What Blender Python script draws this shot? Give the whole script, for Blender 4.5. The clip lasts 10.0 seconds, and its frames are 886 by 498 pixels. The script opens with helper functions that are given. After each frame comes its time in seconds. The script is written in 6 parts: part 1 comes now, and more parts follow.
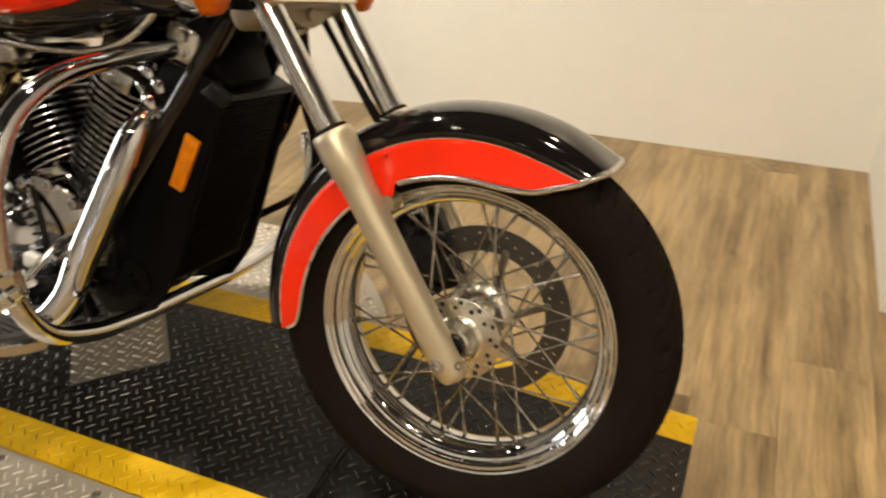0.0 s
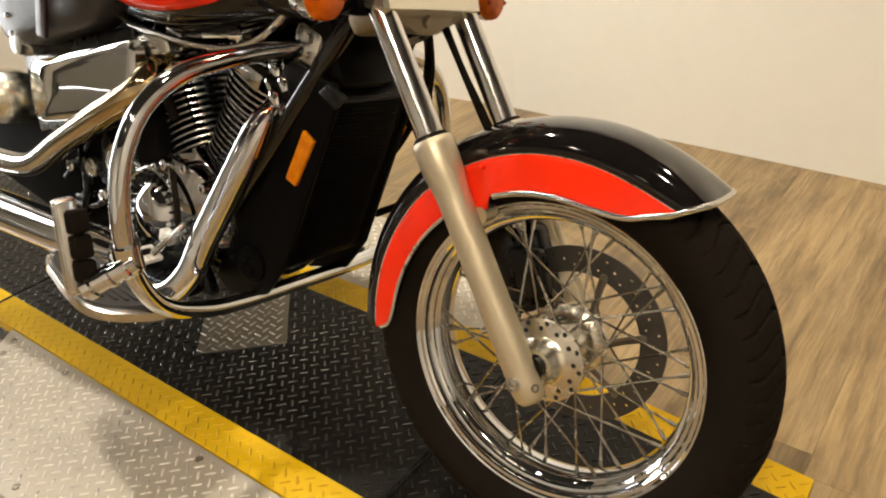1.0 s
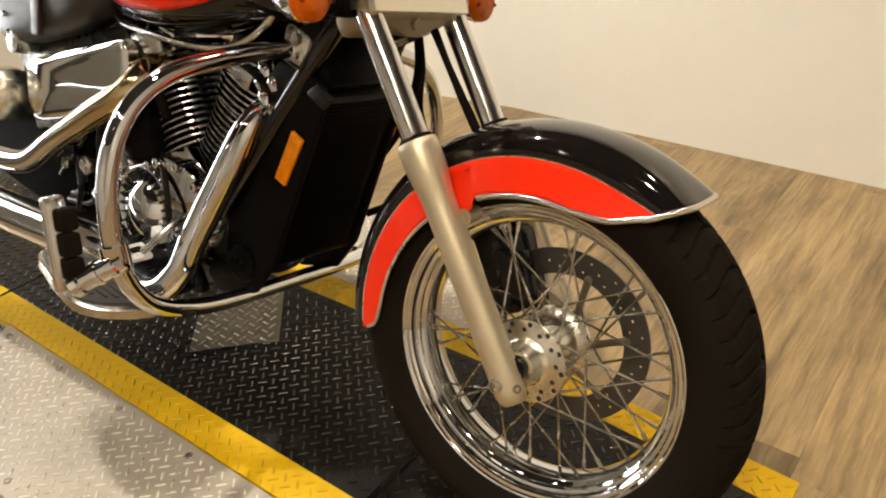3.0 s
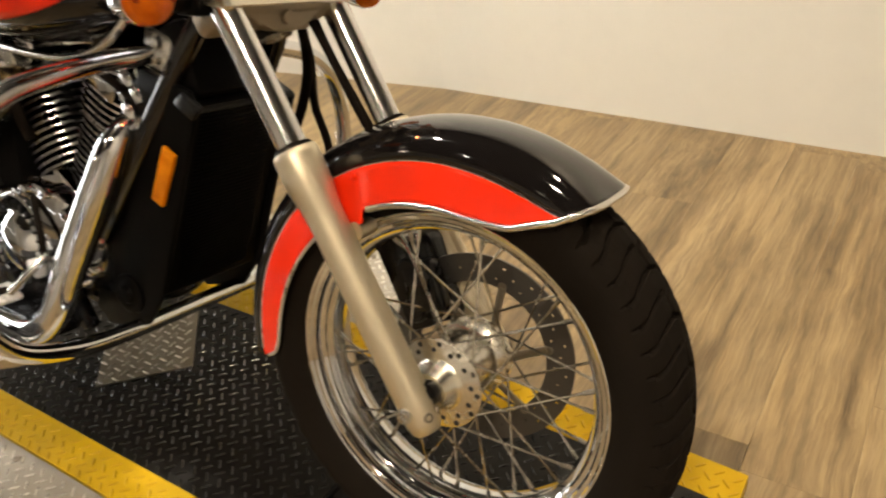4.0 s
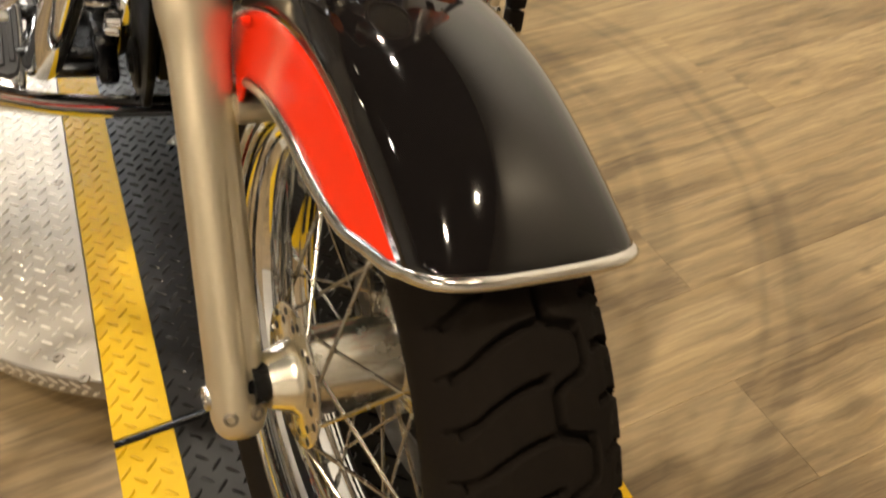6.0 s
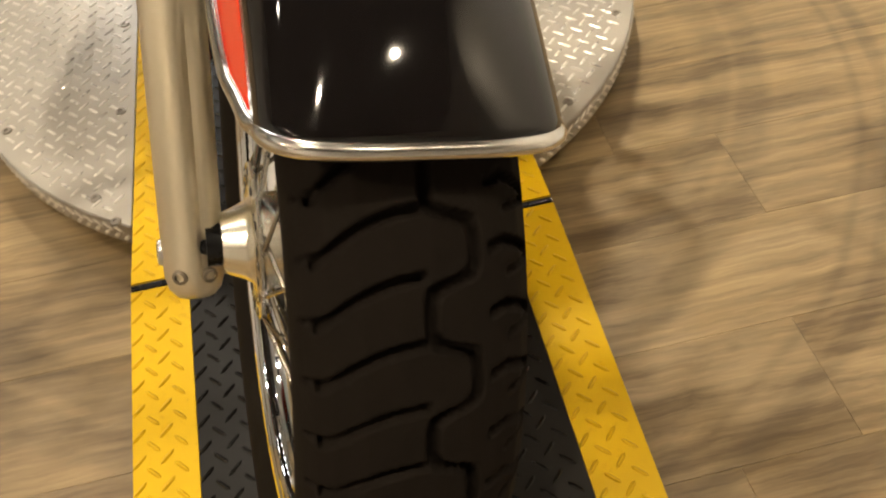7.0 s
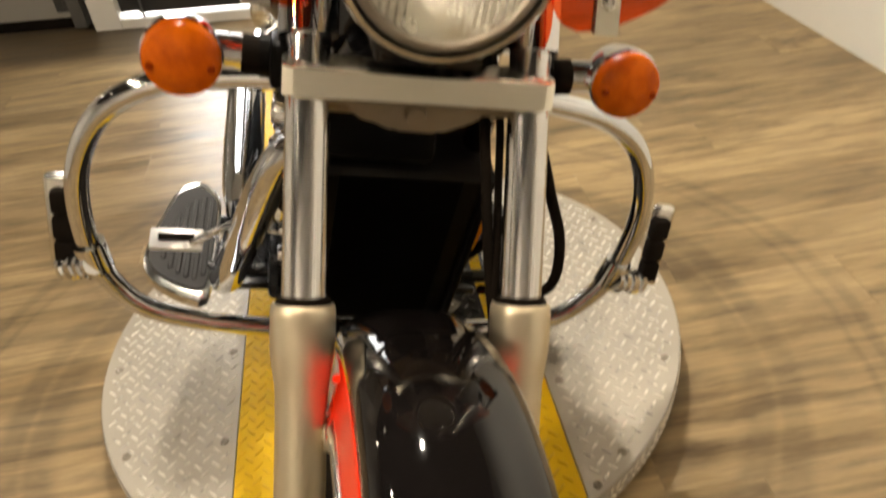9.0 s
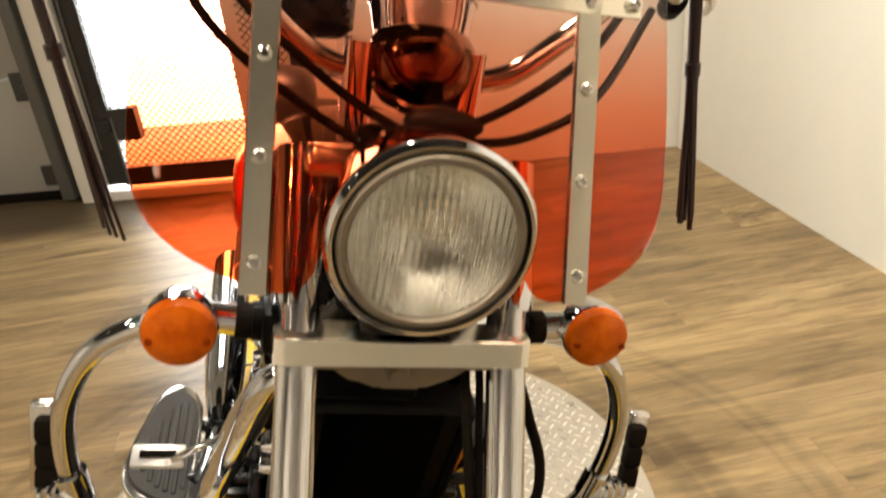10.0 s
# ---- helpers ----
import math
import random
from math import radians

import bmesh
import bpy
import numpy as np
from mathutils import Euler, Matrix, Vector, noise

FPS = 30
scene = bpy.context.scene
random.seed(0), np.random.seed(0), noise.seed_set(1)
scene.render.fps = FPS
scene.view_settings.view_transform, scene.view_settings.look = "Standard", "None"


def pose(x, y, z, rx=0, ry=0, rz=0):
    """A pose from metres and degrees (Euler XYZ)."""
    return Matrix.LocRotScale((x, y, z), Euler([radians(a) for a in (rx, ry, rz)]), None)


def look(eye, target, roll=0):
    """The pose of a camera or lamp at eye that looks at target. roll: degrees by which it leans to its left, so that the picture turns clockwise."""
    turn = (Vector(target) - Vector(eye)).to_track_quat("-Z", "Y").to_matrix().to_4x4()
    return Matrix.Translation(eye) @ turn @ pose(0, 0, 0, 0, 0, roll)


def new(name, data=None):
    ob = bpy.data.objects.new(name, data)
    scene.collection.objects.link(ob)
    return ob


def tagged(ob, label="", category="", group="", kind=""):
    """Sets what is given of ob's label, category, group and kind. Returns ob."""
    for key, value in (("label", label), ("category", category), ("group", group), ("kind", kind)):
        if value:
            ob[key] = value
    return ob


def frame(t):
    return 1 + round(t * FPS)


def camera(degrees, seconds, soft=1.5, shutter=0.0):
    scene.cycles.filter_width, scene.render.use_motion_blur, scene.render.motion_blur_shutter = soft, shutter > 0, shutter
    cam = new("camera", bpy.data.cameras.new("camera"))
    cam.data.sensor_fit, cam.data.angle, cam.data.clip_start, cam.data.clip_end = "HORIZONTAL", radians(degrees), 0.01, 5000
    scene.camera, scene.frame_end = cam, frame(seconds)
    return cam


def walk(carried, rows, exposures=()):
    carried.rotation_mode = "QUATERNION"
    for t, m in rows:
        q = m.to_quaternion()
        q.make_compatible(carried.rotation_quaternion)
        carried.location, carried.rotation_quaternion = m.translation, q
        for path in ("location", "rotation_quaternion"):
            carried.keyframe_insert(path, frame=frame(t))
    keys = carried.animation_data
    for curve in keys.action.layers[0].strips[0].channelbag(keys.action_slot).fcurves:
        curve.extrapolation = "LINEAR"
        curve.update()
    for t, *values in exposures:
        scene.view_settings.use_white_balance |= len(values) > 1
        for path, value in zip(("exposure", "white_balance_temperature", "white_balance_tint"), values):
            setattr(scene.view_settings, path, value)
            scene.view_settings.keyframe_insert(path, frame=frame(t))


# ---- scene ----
cam = camera(59.9, 10.0, soft=2.0, shutter=0.5)
PATH = [
    (0, (0.3604, -0.8127, 1.0507), (0.0029, -0.0422, 0.5229), -3.37),
    (0.5, (0.4144, -0.7553, 1.0523), (-0.0767, -0.0535, 0.5363), -2.81),
    (1, (0.4436, -0.7425, 1.0506), (-0.0982, -0.0759, 0.5386), -4.94),
    (1.5, (0.4593, -0.7469, 1.0494), (-0.0768, -0.0775, 0.5351), -4.81),
    (2, (0.4579, -0.7478, 1.0553), (-0.0787, -0.0805, 0.5388), -3.62),
    (3.5, (0.4760, -0.6766, 1.0556), (-0.0718, -0.0180, 0.5397), -5.45),
    (4, (0.4722, -0.5738, 1.0288), (-0.0288, 0.1004, 0.4861), -7.79),
    (4.5, (0.4308, -0.4568, 1.0139), (-0.0532, 0.1987, 0.4343), -4.41),
    (5, (0.4211, -0.3378, 0.9844), (-0.1003, 0.2814, 0.3973), -6.21),
    (5.5, (0.4202, -0.1355, 0.9211), (-0.1952, 0.3113, 0.2719), -2.00),
    (6, (0.4150, -0.0021, 0.8697), (-0.2413, 0.2679, 0.1652), -2.27),
    (6.2, (0.4181, 0.0207, 0.8595), (-0.2163, 0.2680, 0.1271), -3.00),
    (7.3, (0.4076, 0.1376, 0.8011), (-0.2049, 0.1900, 0.0124), -7.14),
    (7.5, (0.4037, 0.1384, 0.8316), (-0.2333, 0.1749, 0.0616), -9.91),
    (8, (0.4017, 0.1396, 0.9223), (-0.2862, 0.1661, 0.1969), -11.48),
    (8.5, (0.3866, 0.1421, 1.0092), (-0.3602, 0.1753, 0.3450), -10.41),
    (9, (0.3586, 0.1417, 1.0824), (-0.4381, 0.2023, 0.4811), -7.12),
    (9.5, (0.3407, 0.1489, 1.1507), (-0.5110, 0.2390, 0.6343), -6.08),
    (10, (0.3335, 0.1533, 1.2013), (-0.5507, 0.2726, 0.7496), -6.01),
]
walk(cam, [(t, look(eye, target, roll)) for t, eye, target, roll in PATH], exposures=[(0.0, -0.17), (6.0, -0.16), (7.5, -0.15), (8.5, -0.17), (9.0, -0.21), (9.5, -0.12), (10.0, -0.06)])

# ---- light ----
world = bpy.data.worlds.new("world")
scene.world = world
world.use_nodes = True
wn = world.node_tree.nodes
sky = wn.new("ShaderNodeTexSky")
sky.sky_type = "NISHITA"
sky.sun_disc = False
sky.sun_elevation = radians(38)
sky.sun_rotation = radians(200)
world.node_tree.links.new(sky.outputs[0], wn["Background"].inputs[0])
wn["Background"].inputs[1].default_value = 0.1

FLOOR, CEIL = -0.107, 2.75
WARM, NEUTRAL = (1.0, 0.82, 0.59), (1.0, 0.90, 0.75)
# place, colour, power and the point that each lamp is turned to
# the last three are unseen, added to brighten near walls, floor and chrome
LAMPS = [(0.52, 1.15, WARM, 16.5, (0.10, 1.70, 1.2)), (0.44, -0.08, WARM, 16, (0.50, -1.15, 0)), (-1.31, 0.20, NEUTRAL, 30, (-0.95, 1.10, 0)), (-1.78, 0.22, NEUTRAL, 31, (-1.35, 1.60, 0.2)),
         (-1.12, -1.80, NEUTRAL, 17, (-1.10, -2.4, 0)), (-2.48, -1.90, NEUTRAL, 10, (-2.4, -2.5, 0)), (-3.30, -3.70, WARM, 6, (-3.0, -3.0, 0)), (-0.3, -2.7, WARM, 24, (-0.1, -3.4, 0.3)), (1.75, -2.1, WARM, 33, (2.6, -1.5, 0.9)),
         (0.62, -1.95, WARM, 29, (0.32, -0.75, 0.1))]


def lamp_disc(x, y, color, power, aim):
    data = bpy.data.lights.new("spot", "AREA")
    data.shape, data.size, data.energy, data.color = "DISK", 0.09, power, color
    data.spread = radians(125)
    ob = new("ceiling_lamp_light", data)
    eye = Vector((x, y, CEIL - 0.05))
    ob.matrix_world = Matrix.Translation(eye) @ (Vector(aim) - eye).to_track_quat("-Z", "Y").to_matrix().to_4x4()
    return ob


for lx, ly, lc, lp, la in LAMPS:
    lamp_disc(lx, ly, lc, lp, la)


def window_light(name, m, w, h, power, color):
    data = bpy.data.lights.new(name, "AREA")
    data.shape, data.size, data.size_y, data.energy, data.color = "RECTANGLE", w, h, power, color
    ob = new(name, data)
    ob.matrix_world = m
    return ob


# ---- materials ----
def nodes_of(name):
    mat = bpy.data.materials.new(name)
    mat.use_nodes = True
    nt = mat.node_tree
    return mat, nt, nt.nodes["Principled BSDF"]


def ramp(nt, stops, src=None):
    n = nt.nodes.new("ShaderNodeValToRGB")
    el = n.color_ramp.elements
    while len(el) < len(stops):
        el.new(0.5)
    for e, (p, c) in zip(el, stops):
        e.position = p
        e.color = (*c, 1) if isinstance(c, tuple) else (c, c, c, 1)
    if src:
        nt.links.new(src, n.inputs[0])
    return n.outputs[0]


def noise_of(nt, scale, detail=4, rough=0.55, vec=None, stretch=None):
    n = nt.nodes.new("ShaderNodeTexNoise")
    n.inputs["Scale"].default_value, n.inputs["Detail"].default_value, n.inputs["Roughness"].default_value = scale, detail, rough
    if vec is None:
        vec = nt.nodes.new("ShaderNodeTexCoord").outputs["Object"]
    if stretch:
        m = nt.nodes.new("ShaderNodeMapping")
        m.inputs["Scale"].default_value = stretch
        nt.links.new(vec, m.inputs[0])
        vec = m.outputs[0]
    nt.links.new(vec, n.inputs["Vector"])
    return n.outputs["Fac"]


def mix(nt, a, b, fac, kind="MIX"):
    n = nt.nodes.new("ShaderNodeMix")
    n.data_type, n.blend_type = "RGBA", kind
    for k, v in ((0, fac), (6, a), (7, b)):
        sock = n.inputs[k]
        if isinstance(v, (int, float)):
            sock.default_value = (v, v, v, 1) if k else v
        elif isinstance(v, tuple):
            sock.default_value = (*v, 1)
        else:
            nt.links.new(v, sock)
    return n.outputs[2]


def bump(nt, bs, height, strength, dist=0.001):
    n = nt.nodes.new("ShaderNodeBump")
    n.inputs["Strength"].default_value, n.inputs["Distance"].default_value = strength, dist
    nt.links.new(height, n.inputs["Height"])
    nt.links.new(n.outputs[0], bs.inputs["Normal"])


def surface(name, color, rough, metal=0.0, spread=0.12, scale=14, bumps=0.0, bump_scale=180, coat=0.0, rough_spread=0.06, spec=0.5):
    """A plain surface with tone and gloss that vary at two scales."""
    mat, nt, bs = nodes_of(name)
    dark = tuple(c * (1 - spread) for c in color)
    lite = tuple(min(1, c * (1 + spread)) for c in color)
    big = noise_of(nt, scale)
    fine = noise_of(nt, scale * 9, 3)
    base = mix(nt, dark, lite, big)
    base = mix(nt, base, mix(nt, dark, lite, fine), 0.4)
    nt.links.new(base, bs.inputs["Base Color"])
    r = ramp(nt, [(0.3, max(0.0, rough - rough_spread)), (0.7, min(1, rough + rough_spread))], big)
    nt.links.new(r, bs.inputs["Roughness"])
    bs.inputs["Metallic"].default_value = metal
    bs.inputs["Specular IOR Level"].default_value = spec
    bs.inputs["Coat Weight"].default_value = coat
    bs.inputs["Coat Roughness"].default_value = 0.04
    if bumps:
        bump(nt, bs, noise_of(nt, bump_scale, 3), bumps)
    return mat


CHROME = surface("chrome", (0.70, 0.715, 0.74), 0.05, 1.0, 0.05, 25, rough_spread=0.03)


def heat_chrome():
    """Chrome pipe with a straw-coloured heat stain near the cylinder."""
    mat, nt, bs = nodes_of("heat_stained_chrome")
    co = nt.nodes.new("ShaderNodeTexCoord").outputs["Object"]
    sep = nt.nodes.new("ShaderNodeSeparateXYZ")
    nt.links.new(co, sep.inputs[0])
    add = nt.nodes.new("ShaderNodeMath")
    add.operation = "MULTIPLY_ADD"
    nt.links.new(noise_of(nt, 30, 4, 0.6, co), add.inputs[0])
    add.inputs[1].default_value = 0.10
    nt.links.new(sep.outputs[0], add.inputs[2])
    mr = nt.nodes.new("ShaderNodeMapRange")
    mr.inputs[1].default_value, mr.inputs[2].default_value = -1.08, -0.84
    nt.links.new(add.outputs[0], mr.inputs[0])
    nt.links.new(mix(nt, (0.70, 0.70, 0.69), (0.62, 0.49, 0.28), mr.outputs[0]), bs.inputs["Base Color"])
    bs.inputs["Metallic"].default_value = 1.0
    nt.links.new(ramp(nt, [(0.3, 0.05), (0.7, 0.13)], noise_of(nt, 25)), bs.inputs["Roughness"])
    return mat


HEAT_CHROME = heat_chrome()
FORK_CHROME = surface("satin_chrome", (0.73, 0.73, 0.735), 0.155, 1.0, 0.02, 25, rough_spread=0.01)
SPOKE = surface("spoke_steel", (0.40, 0.38, 0.34), 0.24, 1.0, 0.15, 40)
CHROME_DULL = surface("dull_chrome", (0.66, 0.64, 0.60), 0.2, 1.0, 0.12, 40)
ALU = surface("brushed_aluminium", (0.65, 0.58, 0.44), 0.40, 0.85, 0.06, 30, 0.05, 400)
# gauge bowl chrome, its dark tinted reflection put into the base colour
DARK_REFLECT = surface("dark_reflecting_chrome", (0.20, 0.115, 0.07), 0.10, 1.0, 0.3, 30)
YOKE = surface("bare_cast_aluminium", (0.30, 0.25, 0.185), 0.5, 0.7, 0.2, 50, 0.2, 300)
CAST = surface("cast_aluminium", (0.26, 0.23, 0.19), 0.45, 0.9, 0.2, 60, 0.2, 300)
BLACK = surface("black_gloss_paint", (0.006, 0.005, 0.005), 0.05, 0.0, 0.2, 8, coat=0.3, rough_spread=0.02, spec=0.35)
RED = surface("red_gloss_paint", (0.84, 0.026, 0.004), 0.14, 0.0, 0.04, 6, coat=0.3, rough_spread=0.03, spec=0.3)
BLACK_PLASTIC = surface("black_plastic", (0.0026, 0.0024, 0.0024), 0.42, 0.0, 0.3, 30, 0.1, 300, spec=0.06)
BLACK_SATIN = surface("black_satin_metal", (0.005, 0.005, 0.0055), 0.26, 0.0, 0.3, 20, spec=0.3)
RUBBER = surface("rubber", (0.0090, 0.0068, 0.0052), 0.85, 0.0, 0.35, 30, 0.25, 260, spec=0.05)
TYRE = surface("tyre_rubber", (0.0100, 0.0078, 0.0062), 0.85, 0.0, 0.3, 30, 0.25, 260, spec=0.06)
MAT = surface("grey_rubber_mat", (0.030, 0.028, 0.027), 0.6, 0.0, 0.3, 40, 0.2, 260, spec=0.3)
CRINKLE = surface("black_crinkle_paint", (0.0045, 0.0042, 0.0040), 0.85, 0.0, 0.3, 30, 0.25, 260, spec=0.03)
# paler black than the radiator: light on its sloped top put into the colour
TANK_PAINT = surface("lit_black_paint", (0.008, 0.0075, 0.007), 0.42, 0.0, 0.3, 30, 0.1, 300, spec=0.25)
LEATHER = surface("leather", (0.022, 0.020, 0.019), 0.38, 0.0, 0.35, 30, 0.5, 160)
STRAP = surface("brown_leather", (0.013, 0.0028, 0.0024), 0.36, 0.0, 0.3, 40, 0.3, 200)
DISC_STEEL = surface("disc_steel", (0.10, 0.095, 0.09), 0.35, 0.8, 0.2, 50)
STEEL = surface("steel", (0.55, 0.54, 0.52), 0.28, 1.0, 0.12, 60)
BOWL = surface("bowl_reflector", (0.86, 0.84, 0.78), 0.25, 1.0, 0.06, 30)
HUB = surface("polished_aluminium", (0.72, 0.69, 0.62), 0.24, 1.0, 0.08, 40)
PIN = surface("silver_line", (0.55, 0.53, 0.50), 0.3, 0.6, 0.08, 60)
BADGE = surface("silver_badge", (0.75, 0.74, 0.72), 0.3, 0.3, 0.05, 60)
DARK = surface("hole_shade", (0.008, 0.008, 0.008), 0.6)
WHITE = surface("white_paint", (0.70, 0.68, 0.625), 0.5, 0.0, 0.075, 1.6, 0.05, 120)
DARK_CEILING = surface("dark_ceiling_paint", (0.024, 0.022, 0.021), 0.8, 0.0, 0.15, 3)
DIM_WALL = surface("pale_grey_wall_paint", (0.64, 0.63, 0.60), 0.6, 0.0, 0.06, 4)
FRAME_WHITE = surface("white_frame_paint", (0.74, 0.72, 0.67), 0.4, 0.0, 0.05, 8)
DOOR_GREY = surface("grey_door_paint", (0.36, 0.35, 0.32), 0.5, 0.0, 0.06, 6)
RAIL = surface("polished_rail", (0.83, 0.80, 0.69), 0.24, 1.0, 0.012, 12, rough_spread=0.004)
GALV = surface("galvanised_steel", (0.16, 0.16, 0.155), 0.45, 0.8, 0.2, 25)
HINGE = surface("dark_zinc", (0.055, 0.055, 0.052), 0.5, 0.3, 0.25, 30)
GATE = surface("gate_steel", (0.03, 0.028, 0.028), 0.5, 0.3, 0.2, 20)


def plate(name, color, metal, rough, wear, spec=0.4):
    """Tread plate paint, scuffed to a lighter tone in patches."""
    mat, nt, bs = nodes_of(name)
    geo = nt.nodes.new("ShaderNodeTexCoord").outputs["Object"]
    big = noise_of(nt, 5, 5, 0.6, geo)
    fine = noise_of(nt, 70, 4, 0.65, geo)
    base = mix(nt, tuple(c * 0.8 for c in color), tuple(min(1, c * 1.15) for c in color), big)
    base = mix(nt, base, wear, ramp(nt, [(0.60, 0.0), (0.78, 0.7)], fine))
    nt.links.new(base, bs.inputs["Base Color"])
    nt.links.new(ramp(nt, [(0.3, rough - 0.08), (0.75, rough + 0.1)], big), bs.inputs["Roughness"])
    bs.inputs["Metallic"].default_value = metal
    bs.inputs["Specular IOR Level"].default_value = spec
    bump(nt, bs, fine, 0.12)
    return mat


PLATE_BLACK = plate("black_tread_plate", (0.0058, 0.0047, 0.0038), 0.0, 0.42, (0.014, 0.0118, 0.0095), 0.23)
PLATE_YELLOW = plate("yellow_tread_plate", (0.61, 0.385, 0.001), 0.0, 0.5, (0.42, 0.255, 0.003), 0.22)
PLATE_SILVER = plate("aluminium_tread_plate", (0.385, 0.348, 0.290), 0.32, 0.42, (0.315, 0.28, 0.23))
# cover plate aluminium, darkened in colour for the shade under the bike
PLATE_SHADED = plate("shaded_aluminium_plate", (0.23, 0.205, 0.165), 0.6, 0.40, (0.17, 0.15, 0.12))
TREAD_BLACK = surface("worn_black_tread", (0.0070, 0.0062, 0.0054), 0.20, 0.0, 0.5, 40, spec=0.5)
TREAD_YELLOW = surface("yellow_tread", (0.54, 0.33, 0.001), 0.4, 0.0, 0.12, 40, spec=0.3)
# bars polished by wear; reflected glints are also painted into the pale colour
TREAD_SILVER = surface("worn_glint_tread", (0.70, 0.665, 0.60), 0.29, 0.48, 0.15, 40)
SKIRT = surface("dull_edge_aluminium", (0.36, 0.33, 0.29), 0.36, 0.9, 0.25, 50, 0.1)
TREAD = {PLATE_BLACK: TREAD_BLACK, PLATE_YELLOW: TREAD_YELLOW, PLATE_SILVER: TREAD_SILVER}


def amber(name, dark, lite):
    mat, nt, bs = nodes_of(name)
    n = ramp(nt, [(0.36, 0.0), (0.64, 1.0)], noise_of(nt, 45, 4))
    nt.links.new(mix(nt, dark, lite, n), bs.inputs["Base Color"])
    bs.inputs["Roughness"].default_value = 0.16
    bs.inputs["Specular IOR Level"].default_value = 0.22
    bs.inputs["Coat Weight"].default_value = 0.1
    bs.inputs["Coat Roughness"].default_value = 0.03
    w = nt.nodes.new("ShaderNodeTexVoronoi")
    w.inputs["Scale"].default_value = 150
    bump(nt, bs, w.outputs["Distance"], 0.10)
    return mat


AMBER = amber("amber_lens", (0.44, 0.072, 0.0005), (0.62, 0.128, 0.001))
AMBER_DARK = amber("dark_amber", (0.20, 0.022, 0.0005), (0.28, 0.035, 0.001))
REFLEX = amber("amber_reflector", (0.66, 0.19, 0.002), (0.80, 0.27, 0.005))


def clear_sheet(name, tint_low, tint_high, z0, z1):
    """A thin clear sheet whose tint fades out with height."""
    mat, nt, bs = nodes_of(name)
    nt.nodes.remove(bs)
    out = nt.nodes["Material Output"]
    tr = nt.nodes.new("ShaderNodeBsdfTransparent")
    gl = nt.nodes.new("ShaderNodeBsdfGlossy")
    gl.inputs["Roughness"].default_value = 0.03
    lw = nt.nodes.new("ShaderNodeLayerWeight")
    lw.inputs[0].default_value = 0.5
    fr = nt.nodes.new("ShaderNodeMath")
    fr.operation = "POWER"
    fr.inputs[1].default_value = 4.0
    nt.links.new(lw.outputs["Facing"], fr.inputs[0])
    fa = nt.nodes.new("ShaderNodeMath")
    fa.operation = "MULTIPLY_ADD"
    fa.inputs[1].default_value, fa.inputs[2].default_value = 0.5, 0.025
    nt.links.new(fr.outputs[0], fa.inputs[0])
    sh = nt.nodes.new("ShaderNodeMixShader")
    co = nt.nodes.new("ShaderNodeTexCoord").outputs["Object"]
    sep = nt.nodes.new("ShaderNodeSeparateXYZ")
    nt.links.new(co, sep.inputs[0])
    mr = nt.nodes.new("ShaderNodeMapRange")
    mr.inputs[1].default_value, mr.inputs[2].default_value = z0, z1
    nt.links.new(sep.outputs[2], mr.inputs[0])
    smooth = ramp(nt, [(0.0, 0.0), (0.32, 0.06), (0.60, 0.28), (0.82, 0.62), (1.0, 1.0)], mr.outputs[0])
    nt.links.new(mix(nt, tint_low, tint_high, smooth), tr.inputs[0])
    nt.links.new(fa.outputs[0], sh.inputs[0])
    nt.links.new(tr.outputs[0], sh.inputs[1])
    nt.links.new(gl.outputs[0], sh.inputs[2])
    nt.links.new(sh.outputs[0], out.inputs[0])
    return mat


SHIELD = clear_sheet("tinted_windscreen", (0.99, 0.365, 0.16), (0.99, 0.94, 0.90), 0.86, 1.155)
def glass(name):
    mat, nt, bs = nodes_of(name)
    bs.inputs["Base Color"].default_value = (0.97, 0.98, 0.97, 1)
    bs.inputs["Transmission Weight"].default_value = 1.0
    bs.inputs["IOR"].default_value = 1.46
    nt.links.new(ramp(nt, [(0.3, 0.01), (0.7, 0.04)], noise_of(nt, 30)), bs.inputs["Roughness"])
    return mat


GLASS = glass("lamp_glass")


def daylight(name, strength):
    mat, nt, bs = nodes_of(name)
    bs.inputs["Base Color"].default_value = (0.8, 0.85, 0.9, 1)
    bs.inputs["Emission Color"].default_value = (1.0, 0.985, 0.96, 1)
    bs.inputs["Emission Strength"].default_value = strength
    return mat


DAY = daylight("daylight_outside", 16.0)


def glow(name, color, strength):
    mat, nt, bs = nodes_of(name)
    bs.inputs["Emission Color"].default_value = (*color, 1)
    bs.inputs["Emission Strength"].default_value = strength
    return mat


LAMP_GLOW = glow("lamp_diffuser", (1.0, 0.85, 0.62), 12.0)


# tone of the floor by distance from the turntable's middle (in units of 1.25 m): two dark scuffed bands and thin tyre lines
RINGS = [(0.0, 0.78), (0.47, 0.78), (0.50, 1.0), (0.545, 1.0), (0.570, 0.66), (0.600, 0.62), (0.612, 0.82), (0.622, 0.64), (0.650, 0.68), (0.668, 1.0), (0.760, 1.0),
         (0.772, 0.72), (0.780, 0.94), (0.796, 0.92), (0.803, 0.70), (0.818, 0.74), (0.828, 1.0)]


